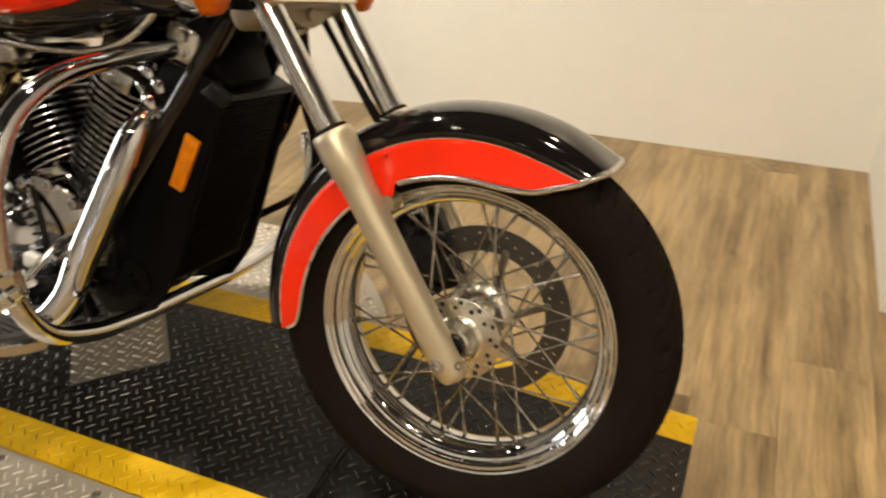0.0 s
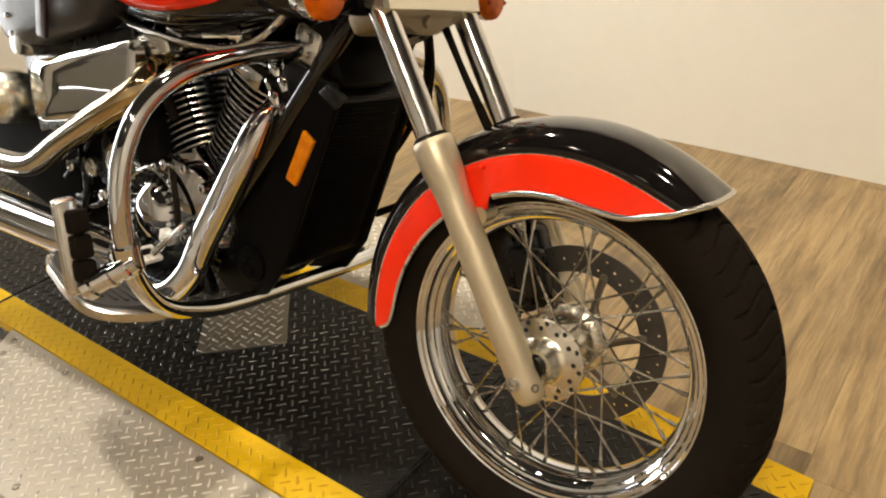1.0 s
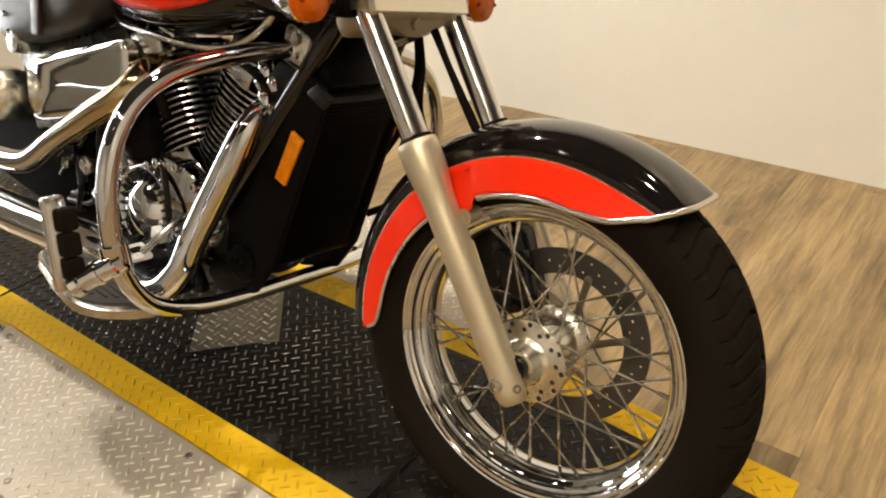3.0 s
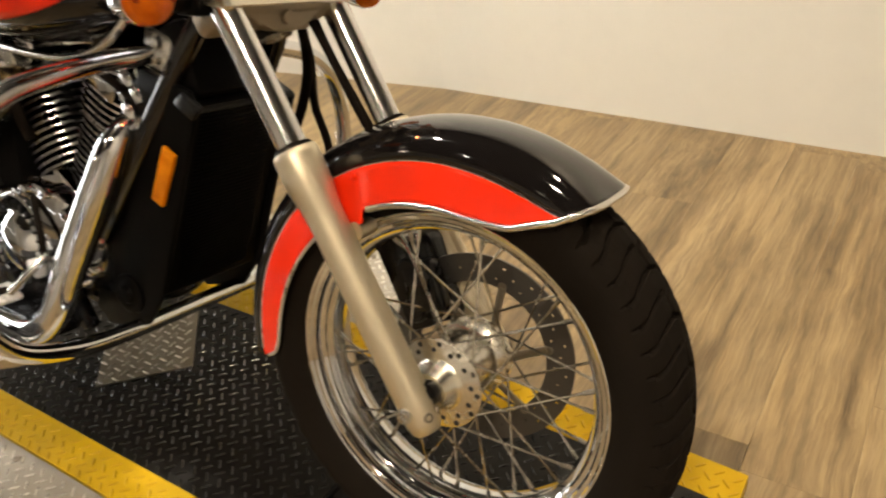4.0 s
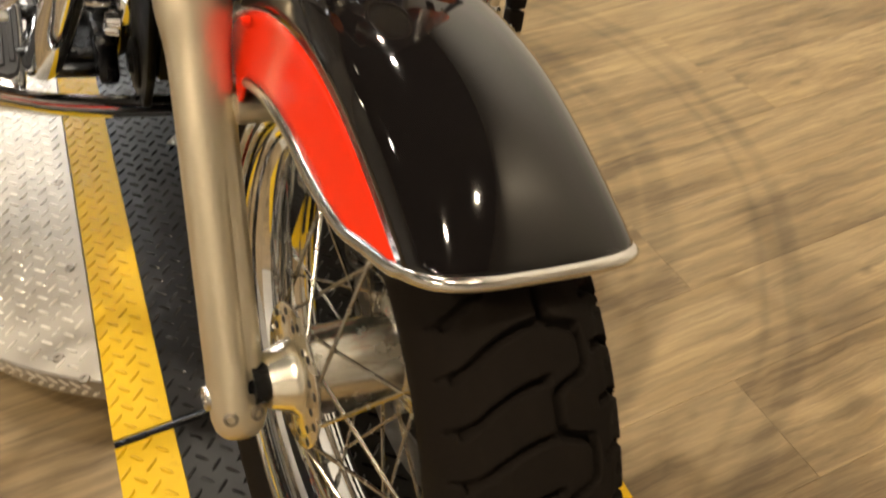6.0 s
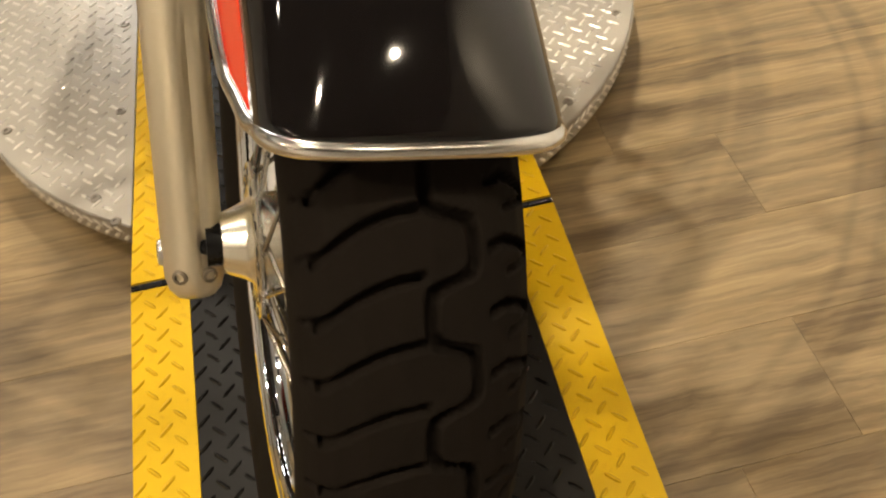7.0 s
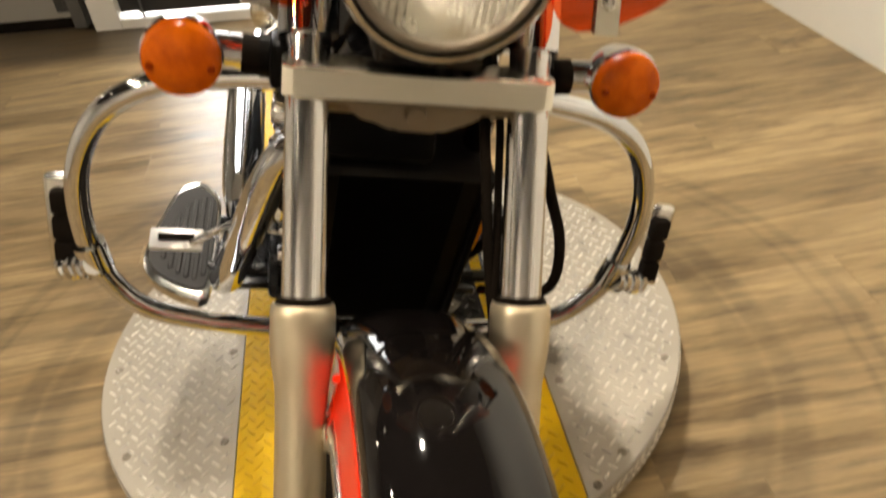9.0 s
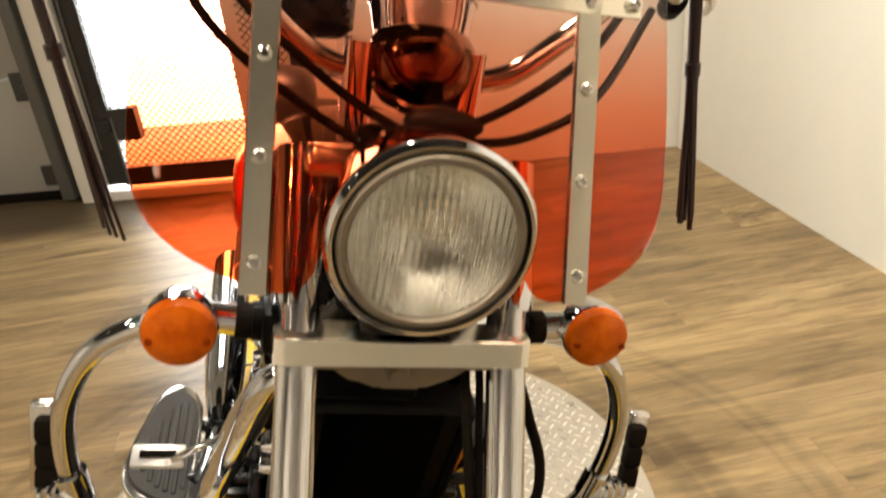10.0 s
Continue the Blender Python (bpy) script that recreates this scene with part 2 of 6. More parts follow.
def planks():
    """Oak vinyl planks: each has its own tone; cloudy grain runs along it, with dark patches, knots and scuffed rings."""
    mat, nt, bs = nodes_of("oak_vinyl_plank")
    info = nt.nodes.new("ShaderNodeObjectInfo")
    co = nt.nodes.new("ShaderNodeTexCoord").outputs["Object"]
    off = nt.nodes.new("ShaderNodeVectorMath")
    off.operation = "MULTIPLY_ADD"
    nt.links.new(info.outputs["Random"], off.inputs[0])
    off.inputs[1].default_value = (37, 53, 11)
    nt.links.new(co, off.inputs[2])
    vec = off.outputs[0]
    # grain lines that wander
    wob = nt.nodes.new("ShaderNodeVectorMath")
    wob.operation = "MULTIPLY_ADD"
    wn_ = nt.nodes.new("ShaderNodeTexNoise")
    wn_.inputs["Scale"].default_value, wn_.inputs["Detail"].default_value = 9.0, 5
    nt.links.new(vec, wn_.inputs["Vector"])
    nt.links.new(wn_.outputs["Color"], wob.inputs[0])
    wob.inputs[1].default_value = (0.020, 0.09, 0)
    nt.links.new(vec, wob.inputs[2])
    bent = wob.outputs[0]
    streak = noise_of(nt, 3.6, 6, 0.62, bent, (3.2, 0.36, 1))
    fine = noise_of(nt, 42, 6, 0.7, bent, (3.2, 0.12, 1))
    grain = noise_of(nt, 15, 6, 0.66, bent, (3.4, 0.20, 1))
    patch = noise_of(nt, 9.5, 6, 0.66, bent, (1.9, 0.40, 1))
    base = ramp(nt, [(0.36, (0.118, 0.078, 0.036)), (0.45, (0.190, 0.130, 0.063)), (0.52, (0.258, 0.182, 0.092)), (0.66, (0.330, 0.240, 0.128))], streak)
    base = mix(nt, base, ramp(nt, [(0.34, (0.075, 0.048, 0.020)), (0.48, (0.200, 0.138, 0.066)), (0.64, (0.37, 0.270, 0.142))], fine), 0.30)
    base = mix(nt, base, ramp(nt, [(0.35, (0.60, 0.58, 0.55)), (0.46, (0.95, 0.94, 0.93)), (0.60, (1.16, 1.15, 1.11))], grain), 0.75, "MULTIPLY")
    base = mix(nt, base, ramp(nt, [(0.33, (0.58, 0.56, 0.53)), (0.43, (0.88, 0.87, 0.86)), (0.50, (1.0, 1.0, 1.0)), (0.62, (1.12, 1.11, 1.07))], patch), 0.75, "MULTIPLY")
    base = mix(nt, base, ramp(nt, [(0.0, 0.82), (1.0, 1.16)], info.outputs["Random"]), 1.0, "MULTIPLY")
    # knots
    vo = nt.nodes.new("ShaderNodeTexVoronoi")
    vo.inputs["Scale"].default_value = 4.2
    mp = nt.nodes.new("ShaderNodeMapping")
    mp.inputs["Scale"].default_value = (1.6, 0.8, 1)
    nt.links.new(bent, mp.inputs[0])
    nt.links.new(mp.outputs[0], vo.inputs["Vector"])
    base = mix(nt, base, ramp(nt, [(0.015, 0.35), (0.075, 1.0)], vo.outputs["Distance"]), 0.6, "MULTIPLY")
    # scuffed rings round the turntable
    geo = nt.nodes.new("ShaderNodeNewGeometry").outputs["Position"]
    jit = nt.nodes.new("ShaderNodeVectorMath")
    jit.operation = "MULTIPLY_ADD"
    jn = nt.nodes.new("ShaderNodeTexNoise")
    jn.inputs["Scale"].default_value, jn.inputs["Detail"].default_value = 3.0, 4
    nt.links.new(geo, jn.inputs["Vector"])
    nt.links.new(jn.outputs["Color"], jit.inputs[0])
    jit.inputs[1].default_value = (0.05, 0.05, 0)
    nt.links.new(geo, jit.inputs[2])
    d = nt.nodes.new("ShaderNodeVectorMath")
    d.operation = "DISTANCE"
    nt.links.new(jit.outputs[0], d.inputs[0])
    d.inputs[1].default_value = (-0.775, 0.115, FLOOR)
    part_r = nt.nodes.new("ShaderNodeMath")
    part_r.operation = "MULTIPLY"
    part_r.inputs[1].default_value = 0.8
    nt.links.new(d.outputs["Value"], part_r.inputs[0])
    ring = ramp(nt, RINGS, part_r.outputs[0])
    base = mix(nt, base, ring, ramp(nt, [(0.34, 0.40), (0.58, 1.0)], noise_of(nt, 2.6, 5, 0.65, geo)), "MULTIPLY")
    # shade on the floor before the far doors, put into the plank colour
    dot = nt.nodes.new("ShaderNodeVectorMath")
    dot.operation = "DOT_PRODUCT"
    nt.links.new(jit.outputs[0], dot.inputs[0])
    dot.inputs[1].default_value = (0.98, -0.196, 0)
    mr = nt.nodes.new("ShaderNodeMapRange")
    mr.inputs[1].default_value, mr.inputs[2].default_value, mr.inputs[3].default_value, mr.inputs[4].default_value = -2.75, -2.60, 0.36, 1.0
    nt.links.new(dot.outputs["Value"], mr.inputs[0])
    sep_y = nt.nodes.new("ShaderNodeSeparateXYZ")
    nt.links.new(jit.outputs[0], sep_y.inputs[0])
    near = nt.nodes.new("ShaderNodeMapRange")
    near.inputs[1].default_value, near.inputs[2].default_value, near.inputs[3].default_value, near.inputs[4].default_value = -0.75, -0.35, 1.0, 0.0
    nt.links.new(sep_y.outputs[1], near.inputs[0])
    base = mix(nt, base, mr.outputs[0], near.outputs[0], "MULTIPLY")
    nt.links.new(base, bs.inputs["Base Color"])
    nt.links.new(ramp(nt, [(0.3, 0.30), (0.7, 0.46)], streak), bs.inputs["Roughness"])
    bump(nt, bs, fine, 0.08)
    return mat


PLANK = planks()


# ---- building helpers ----
def finish(bm, mat, angle=38):
    me = bpy.data.meshes.new("mesh")
    bmesh.ops.recalc_face_normals(bm, faces=bm.faces)
    bm.to_mesh(me)
    bm.free()
    me.polygons.foreach_set("use_smooth", [True] * len(me.polygons))
    me.set_sharp_from_angle(angle=radians(angle))
    for m in mat if isinstance(mat, (list, tuple)) else [mat]:
        me.materials.append(m)
    return me


def part(name, bm, mat, parent, label="", angle=38):
    """Links a bmesh as one mesh object under a thing or a part."""
    ob = new(name, finish(bm, mat, angle))
    ob.parent = parent
    return tagged(ob, label)


def empty(name, m, label, category, group="", kind=""):
    ob = new(name)
    ob.empty_display_size = 0.1
    ob.matrix_world = m
    return tagged(ob, label, category, group, kind)


def block(bm, size, at=(0, 0, 0), turn=None, bevel=0.0, segs=2):
    """A box of that size round at, turned by a matrix, with rounded edges."""
    tmp = bmesh.new()
    bmesh.ops.create_cube(tmp, size=1)
    bmesh.ops.scale(tmp, vec=size, verts=tmp.verts)
    if bevel:
        bmesh.ops.bevel(tmp, geom=tmp.edges[:], offset=bevel, segments=segs, affect="EDGES", profile=0.5)
    m = Matrix.Translation(at) @ (turn.to_4x4() if turn else Matrix())
    return absorb(bm, tmp, m)


def absorb(bm, tmp, m=None):
    if m:
        bmesh.ops.transform(tmp, matrix=m, verts=tmp.verts)
    made = {v: bm.verts.new(v.co) for v in tmp.verts}
    for f in tmp.faces:
        g = bm.faces.new([made[v] for v in f.verts])
        g.material_index = f.material_index
    tmp.free()
    return bm


def smooth_path(pts, n=6):
    pts = [Vector(p) for p in pts]
    if len(pts) < 3:
        return pts
    ext = [2 * pts[0] - pts[1], *pts, 2 * pts[-1] - pts[-2]]
    out = []
    for i in range(1, len(ext) - 2):
        p0, p1, p2, p3 = ext[i - 1:i + 3]
        for k in range(n):
            t = k / n
            out.append(0.5 * (2 * p1 + (p2 - p0) * t + (2 * p0 - 5 * p1 + 4 * p2 - p3) * t * t + (3 * p1 - p0 - 3 * p2 + p3) * t ** 3))
    return out + [pts[-1]]


def tube(bm, pts, radius, sides=16, n=6, flat=1.0, cap=True):
    """A round bar along a smooth path; radius may be a list along the given points."""
    path = smooth_path(pts, n)
    if isinstance(radius, (list, tuple)):
        radii = [float(r) for r in np.interp(np.linspace(0, len(radius) - 1, len(path)), range(len(radius)), radius)]
    else:
        radii = [radius] * len(path)
    rings, up = [], None
    for i, p in enumerate(path):
        d = (path[min(i + 1, len(path) - 1)] - path[max(i - 1, 0)]).normalized()
        if up is None:
            up = d.orthogonal().normalized()
        up = (up - d * up.dot(d)).normalized()
        side = d.cross(up)
        rings.append([bm.verts.new(p + radii[i] * (math.cos(a) * up + flat * math.sin(a) * side)) for a in (2 * math.pi * k / sides for k in range(sides))])
    for a, b in zip(rings, rings[1:]):
        for k in range(sides):
            bm.faces.new((a[k], a[(k + 1) % sides], b[(k + 1) % sides], b[k]))
    if cap:
        bm.faces.new(rings[0][::-1])
        bm.faces.new(rings[-1])
    return bm


def lathe(bm, profile, m=None, sides=32, closed=False):
    """Turns a profile of (radius, height) round the local z axis."""
    tmp = bmesh.new()
    rings = []
    for r, h in profile:
        if r < 1e-6:
            rings.append([tmp.verts.new((0, 0, h))])
        else:
            rings.append([tmp.verts.new((r * math.cos(a), r * math.sin(a), h)) for a in (2 * math.pi * k / sides for k in range(sides))])
    pairs = list(zip(rings, rings[1:])) + ([(rings[-1], rings[0])] if closed else [])
    for a, b in pairs:
        for k in range(sides):
            q = [a[k % len(a)], a[(k + 1) % len(a)], b[(k + 1) % len(b)], b[k % len(b)]]
            q = list(dict.fromkeys(q))
            if len(q) > 2:
                tmp.faces.new(q)
    return absorb(bm, tmp, m)


def along(p, d):
    """A pose at p whose z axis points along d."""
    return Matrix.Translation(p) @ Vector(d).to_track_quat("Z", "Y").to_matrix().to_4x4()


def prism(bm, outline, y0, y1, bevel=0.0):
    """A plate from an outline in x and z, from y0 to y1."""
    tmp = bmesh.new()
    a = [tmp.verts.new((x, y0, z)) for x, z in outline]
    b = [tmp.verts.new((x, y1, z)) for x, z in outline]
    tmp.faces.new(a)
    tmp.faces.new(b[::-1])
    for i in range(len(a)):
        j = (i + 1) % len(a)
        tmp.faces.new((a[i], b[i], b[j], a[j]))
    if bevel:
        bmesh.ops.bevel(tmp, geom=tmp.edges[:], offset=bevel, segments=2, affect="EDGES", profile=0.5)
    return absorb(bm, tmp)


def ball(bm, at, size, turn=None, u=24, v=14, power=1.0):
    """A rounded body; power under 1 makes it boxier."""
    tmp = bmesh.new()
    bmesh.ops.create_uvsphere(tmp, u_segments=u, v_segments=v, radius=1)
    if power != 1.0:
        for w in tmp.verts:
            w.co = Vector([math.copysign(abs(c) ** power, c) for c in w.co])
    bmesh.ops.scale(tmp, vec=size, verts=tmp.verts)
    return absorb(bm, tmp, Matrix.Translation(at) @ (turn.to_4x4() if turn else Matrix()))


def rot_y(deg):
    return Matrix.Rotation(radians(deg), 3, "Y")


# ---- room ----
def slab(name, size, at, mat, label, category, turn_z=0.0):
    bm = bmesh.new()
    block(bm, size)
    ob = new(name, finish(bm, mat))
    ob.matrix_world = pose(*at, 0, 0, turn_z)
    return tagged(ob, label, category, kind="structure")


def wall_between(name, p, q, z0, z1, thick, mat, label):
    """A wall whose room face runs from p to q; the thickness lies on its left side."""
    p, q = Vector(p), Vector(q)
    d = q - p
    ang = math.degrees(math.atan2(d.y, d.x))
    n = Vector((-d.y, d.x)).normalized()
    mid = (p + q) / 2 + n * thick / 2
    return slab(name, (d.length, thick, z1 - z0), (mid.x, mid.y, (z0 + z1) / 2), mat, label, "wall", ang)


WALL_A = 1.735
BEND = (-1.20, 1.832)
CORNER = (-2.86, 1.740)
DOOR_L = (-3.75, -2.95)
wall_between("wall_north_west", BEND, CORNER, FLOOR, CEIL, -0.12, WHITE, "plain warm white painted wall meeting the wooden floor")
wall_between("wall_north", (2.6, 1.640), BEND, FLOOR, CEIL, -0.12, WHITE, "plain warm white painted wall meeting the wooden floor")
wall_between("wall_wing", (0.69, 0.95), (0.69, WALL_A - 0.001), FLOOR, FLOOR + 0.95, -0.12, WHITE, "low white painted partition beside the long wall")
wall_between("wall_west", (CORNER[0], CORNER[1] + 0.12), (-3.20, -0.22), FLOOR, CEIL, -0.12, WHITE, "plain warm white wall behind the motorcycle")
wall_between("wall_south_west", DOOR_L, (-3.9, -4.0), FLOOR, CEIL, -0.12, DIM_WALL, "plain pale grey wall beside the grey door")
wall_between("wall_south", (-4.0, -4.0), (2.6, -4.0), FLOOR, CEIL, -0.12, DIM_WALL, "plain pale grey wall closing the room")
wall_between("wall_east", (2.6, -4.0), (2.6, 2.6), FLOOR, CEIL, -0.12, DIM_WALL, "plain pale grey wall closing the room")
slab("ceiling", (6.9, 6.1, 0.1), (-0.65, -1.05, CEIL + 0.05), DARK_CEILING, "plain dark ceiling with round recessed lamps", "ceiling")


def ceiling_lamp(x, y):
    top = empty("ceiling_lamp", pose(x, y, CEIL), "small round recessed ceiling lamp with a warm glow", "lamp", "ceiling lamps")
    bm = bmesh.new()
    lathe(bm, [(0.070, 0.0), (0.095, 0.0), (0.095, -0.008), (0.070, -0.012)], None, 28, True)
    part("trim", bm, FRAME_WHITE, top)
    bm = bmesh.new()
    lathe(bm, [(0.0, -0.006), (0.066, -0.006), (0.066, -0.001), (0.0, -0.001)], None, 28)
    part("diffuser", bm, LAMP_GLOW, top)


# the three added fill lamps get the same fitting
for lx, ly, lc, lp, la in LAMPS:
    ceiling_lamp(lx, ly)


# ---- motorcycle ----
# local axes: x ahead, y to its left, z up along the leaning centre plane; origin under the front axle
LEANED = 14.6
bike = empty("motorcycle", pose(0, 0, 0, -LEANED, 0, 0), "black and red chrome-trimmed cruiser motorcycle leaning on the tread plate lift", "motorcycle")
AX = Vector((-0.013, 0, 0.316))
STEER = 2.2
turned = Matrix.Translation(AX) @ Matrix.Rotation(radians(STEER), 4, "Z") @ Matrix.Translation(-AX)


def steered(ob):
    """Front end parts follow the slightly turned handlebar."""
    ob.matrix_local = turned
    return ob


WHEEL = Matrix.Translation(AX) @ Matrix.Rotation(radians(90), 4, "X")   # lathe z axis -> local -y


def ring_part(name, profile, mat, parent, sides=72, label="", angle=30):
    bm = bmesh.new()
    lathe(bm, [(r, h) for r, h in profile], WHEEL, sides, True)
    return part(name, bm, mat, parent, label, angle)


# wheel
half_rim = [(0.2010, 0.0), (0.2018, 0.008), (0.2035, 0.016), (0.2065, 0.021), (0.2110, 0.0235), (0.2135, 0.026), (0.2140, 0.0300), (0.2165, 0.0325), (0.2205, 0.0335), (0.2220, 0.0365), (0.2225, 0.0420),
            (0.2250, 0.0445), (0.2300, 0.0452), (0.2325, 0.0475), (0.2355, 0.0485), (0.2375, 0.0470), (0.2375, 0.0440)]
back_rim = [(0.2270, 0.0420), (0.2200, 0.0300), (0.2085, 0.0)]
rim_prof = half_rim + back_rim + [(r, -h) for r, h in back_rim[-2::-1]] + [(r, -h) for r, h in half_rim[:0:-1]]
rim = steered(ring_part("front_wheel", rim_prof, CHROME, bike, 120, "chrome spoked wheel rim", 22))
TREAD_Y = [0.0, 0.017, 0.033, 0.0465, 0.0555, 0.0600]
TREAD_R = [0.322, 0.3205, 0.3165, 0.309, 0.298, 0.288]
NG = 64
STEP = 2 * math.pi / NG


def tread_depth(a, y):
    """How deep the grooves are cut at angle a and offset y."""
    R0 = 0.32
    wave = 0.009 + 0.0115 * np.tanh(2.4 * np.sin(a * NG / 2))
    slope = np.abs(0.0115 * 2.4 * NG / 2 * np.cos(a * NG / 2) / np.cosh(2.4 * np.sin(a * NG / 2)) ** 2) / R0
    d = np.clip((0.0034 - np.abs(y - wave) / np.sqrt(1 + slope ** 2)) / 0.0012, 0, 1)

    def near(phase, lo, hi, bend, half):
        f = np.clip((y - lo) / (hi - lo), 0, 1)
        off = (a - phase * STEP + bend(f) / R0) % STEP
        off = np.minimum(off, STEP - off) * R0
        on = (y > min(lo, hi)) & (y < max(lo, hi))
        return np.where(on, np.clip((half - off) / 0.0012, 0, 1), 0)

    d = np.maximum(d, near(0.10, -0.004, -0.0535, lambda f: 0.024 * f ** 2.2, 0.0030))
    d = np.maximum(d, near(0.55, 0.0275, 0.0560, lambda f: 0.013 * np.abs(f - 0.35) ** 1.3, 0.0030))
    d = np.maximum(d, 0.8 * near(0.05, 0.0380, 0.0580, lambda f: -0.006 * f, 0.0024))
    d = np.maximum(d, 0.6 * near(0.62, -0.040, -0.0580, lambda f: 0.006 * f, 0.0022))
    return d * 0.0085


NAT, NYT = NG * 22, 81
ang = np.arange(NAT) * 2 * math.pi / NAT
yy = np.linspace(-0.0600, 0.0600, NYT)
A, Y = np.meshgrid(ang, yy, indexing="ij")
RR = np.interp(np.abs(Y), TREAD_Y, TREAD_R) - tread_depth(A, Y)
side_prof = [(0.222, 0.040), (0.229, 0.043), (0.238, 0.0495), (0.252, 0.0575), (0.268, 0.0615), (0.279, 0.0618)]
rad_all = np.concatenate([np.tile([r for r, h in side_prof], (NAT, 1)), RR, np.tile([r for r, h in side_prof[::-1]], (NAT, 1))], 1)
y_all = np.concatenate([np.tile([-h for r, h in side_prof], (NAT, 1)), Y, np.tile([h for r, h in side_prof[::-1]], (NAT, 1))], 1)
co = np.stack([AX.x + rad_all * np.cos(ang)[:, None], y_all, AX.z + rad_all * np.sin(ang)[:, None]], -1)
NC = co.shape[1]
idx = np.arange(NAT * NC).reshape(NAT, NC)
nxt = np.roll(idx, -1, 0)
quads = np.stack([idx, np.roll(idx, -1, 1), np.roll(nxt, -1, 1), nxt], -1).reshape(-1, 4)
me = bpy.data.meshes.new("tyre")
me.from_pydata(co.reshape(-1, 3).tolist(), [], quads.tolist())
me.polygons.foreach_set("use_smooth", [True] * len(me.polygons))
me.materials.append(TYRE)
tyre = tagged(new("tyre", me), "black rubber tyre with wavy tread grooves")
tyre.parent = rim

# hub
bm = bmesh.new()
lathe(bm, [(0.0, 0.060), (0.030, 0.060), (0.036, 0.0570), (0.0635, 0.0565), (0.0650, 0.0555), (0.0650, 0.0535), (0.0635, 0.0525), (0.0425, 0.0515), (0.0405, 0.048), (0.0400, 0.0), (0.0405, -0.034),
    (0.046, -0.040), (0.058, -0.044), (0.058, -0.050), (0.040, -0.055), (0.0, -0.055)], WHEEL, 48)
part("hub", bm, HUB, rim, "polished aluminium hub")
bm = bmesh.new()
lathe(bm, [(0.0390, 0.0565), (0.0350, 0.0585), (0.0315, 0.0640), (0.0250, 0.0790), (0.0240, 0.0805), (0.0190, 0.0815), (0.0185, 0.070)], WHEEL, 40)
part("hub_cap", bm, RAIL, rim, "bright chrome cone on the hub")
# flat dark discs on the flange: the shade inside its holes, painted
bm = bmesh.new()
for i in range(12):
    for rr, da in ((0.0590, 0.0), (0.0500, 0.17)):
        a = 2 * math.pi * i / 12 + da
        m = WHEEL @ pose(rr * math.cos(a), rr * math.sin(a), 0.0566)
        lathe(bm, [(0.0, 0.0006), (0.0036, 0.0006), (0.0040, 0.0)], m, 10)
part("spoke_hole", bm, DARK, rim, "dark discs as shaded holes on the hub flange")
bm = bmesh.new()
lathe(bm, [(0.0, -0.10), (0.011, -0.10), (0.011, 0.060), (0.0185, 0.060), (0.0185, 0.0925), (0.011, 0.0925), (0.011, 0.100), (0.0, 0.100)], WHEEL, 24)
part("axle", bm, BLACK_SATIN, rim)


def spoke_mesh(side, lead):
    bm = bmesh.new()
    a1 = lead * radians(52)
    p = Vector((0.056 * math.cos(a1), 0.056 * math.sin(a1), side * ((0.041 if lead > 0 else 0.046) + (0.0105 if side > 0 else 0.0))))
    q = Vector((0.2035, 0.0, side * 0.010))
    bm = tube(bm, [p, p + (q - p) * 0.5, q], 0.0019, 6, 1)
    d = (q - p).normalized()
    tube(bm, [q - d * 0.016, q], 0.0033, 6, 1)
    return finish(bm, SPOKE)


for side, name_at in ((1, 0.0), (-1, 0.5)):
    for lead in (1, -1):
        me = spoke_mesh(side, lead)
        for i in range(10):
            ob = new("spoke", me)
            ob.parent = rim
            ob.matrix_local = WHEEL @ Matrix.Rotation(2 * math.pi * (i + name_at / 2 + (0.25 if lead < 0 else 0)) / 10, 4, "Z")

# brake disc with drilled holes, on the left
bm = bmesh.new()
NA, RA = 180, [0.104, 0.109, 0.113, 0.1175, 0.122, 0.127, 0.1315, 0.136, 0.141, 0.146]
for h in (-0.064, -0.068):
    rows = [[bm.verts.new((r * math.cos(2 * math.pi * k / NA), r * math.sin(2 * math.pi * k / NA), h)) for k in range(NA)] for r in RA]
    for j in range(len(RA) - 1):
        for k in range(NA):
            if (j in (2,) and k % 10 == 0) or (j in (4,) and k % 10 == 4) or (j in (6,) and k % 10 == 8):
                continue
            bm.faces.new((rows[j][k], rows[j][(k + 1) % NA], rows[j + 1][(k + 1) % NA], rows[j + 1][k]))
lathe(bm, [(0.146, -0.064), (0.1465, -0.066), (0.146, -0.068)], None, 120)
lathe(bm, [(0.104, -0.064), (0.1035, -0.066), (0.104, -0.068)], None, 120)
bmesh.ops.transform(bm, matrix=WHEEL, verts=bm.verts)
part("brake_disc", bm, DISC_STEEL, rim, "drilled dark steel brake disc")
bm = bmesh.new()
for i in range(6):
    a = 2 * math.pi * i / 6
    tube(bm, [(0.045 * math.cos(a), 0.045 * math.sin(a), -0.060), (0.080 * math.cos(a + 0.2), 0.080 * math.sin(a + 0.2), -0.062), (0.108 * math.cos(a + 0.25), 0.108 * math.sin(a + 0.25), -0.0655)], [0.013, 0.010, 0.011], 10, 3, 0.4)
    lathe(bm, [(0.0, -0.061), (0.006, -0.061), (0.007, -0.064)], pose(0.109 * math.cos(a + 0.25), 0.109 * math.sin(a + 0.25), 0), 10)
bmesh.ops.transform(bm, matrix=WHEEL, verts=bm.verts)
part("disc_carrier", bm, CAST, rim)

# fork
UP = Vector((-0.518, 0, 0.855)).normalized()
FTOP = Vector((-0.207, 0, 0.616))


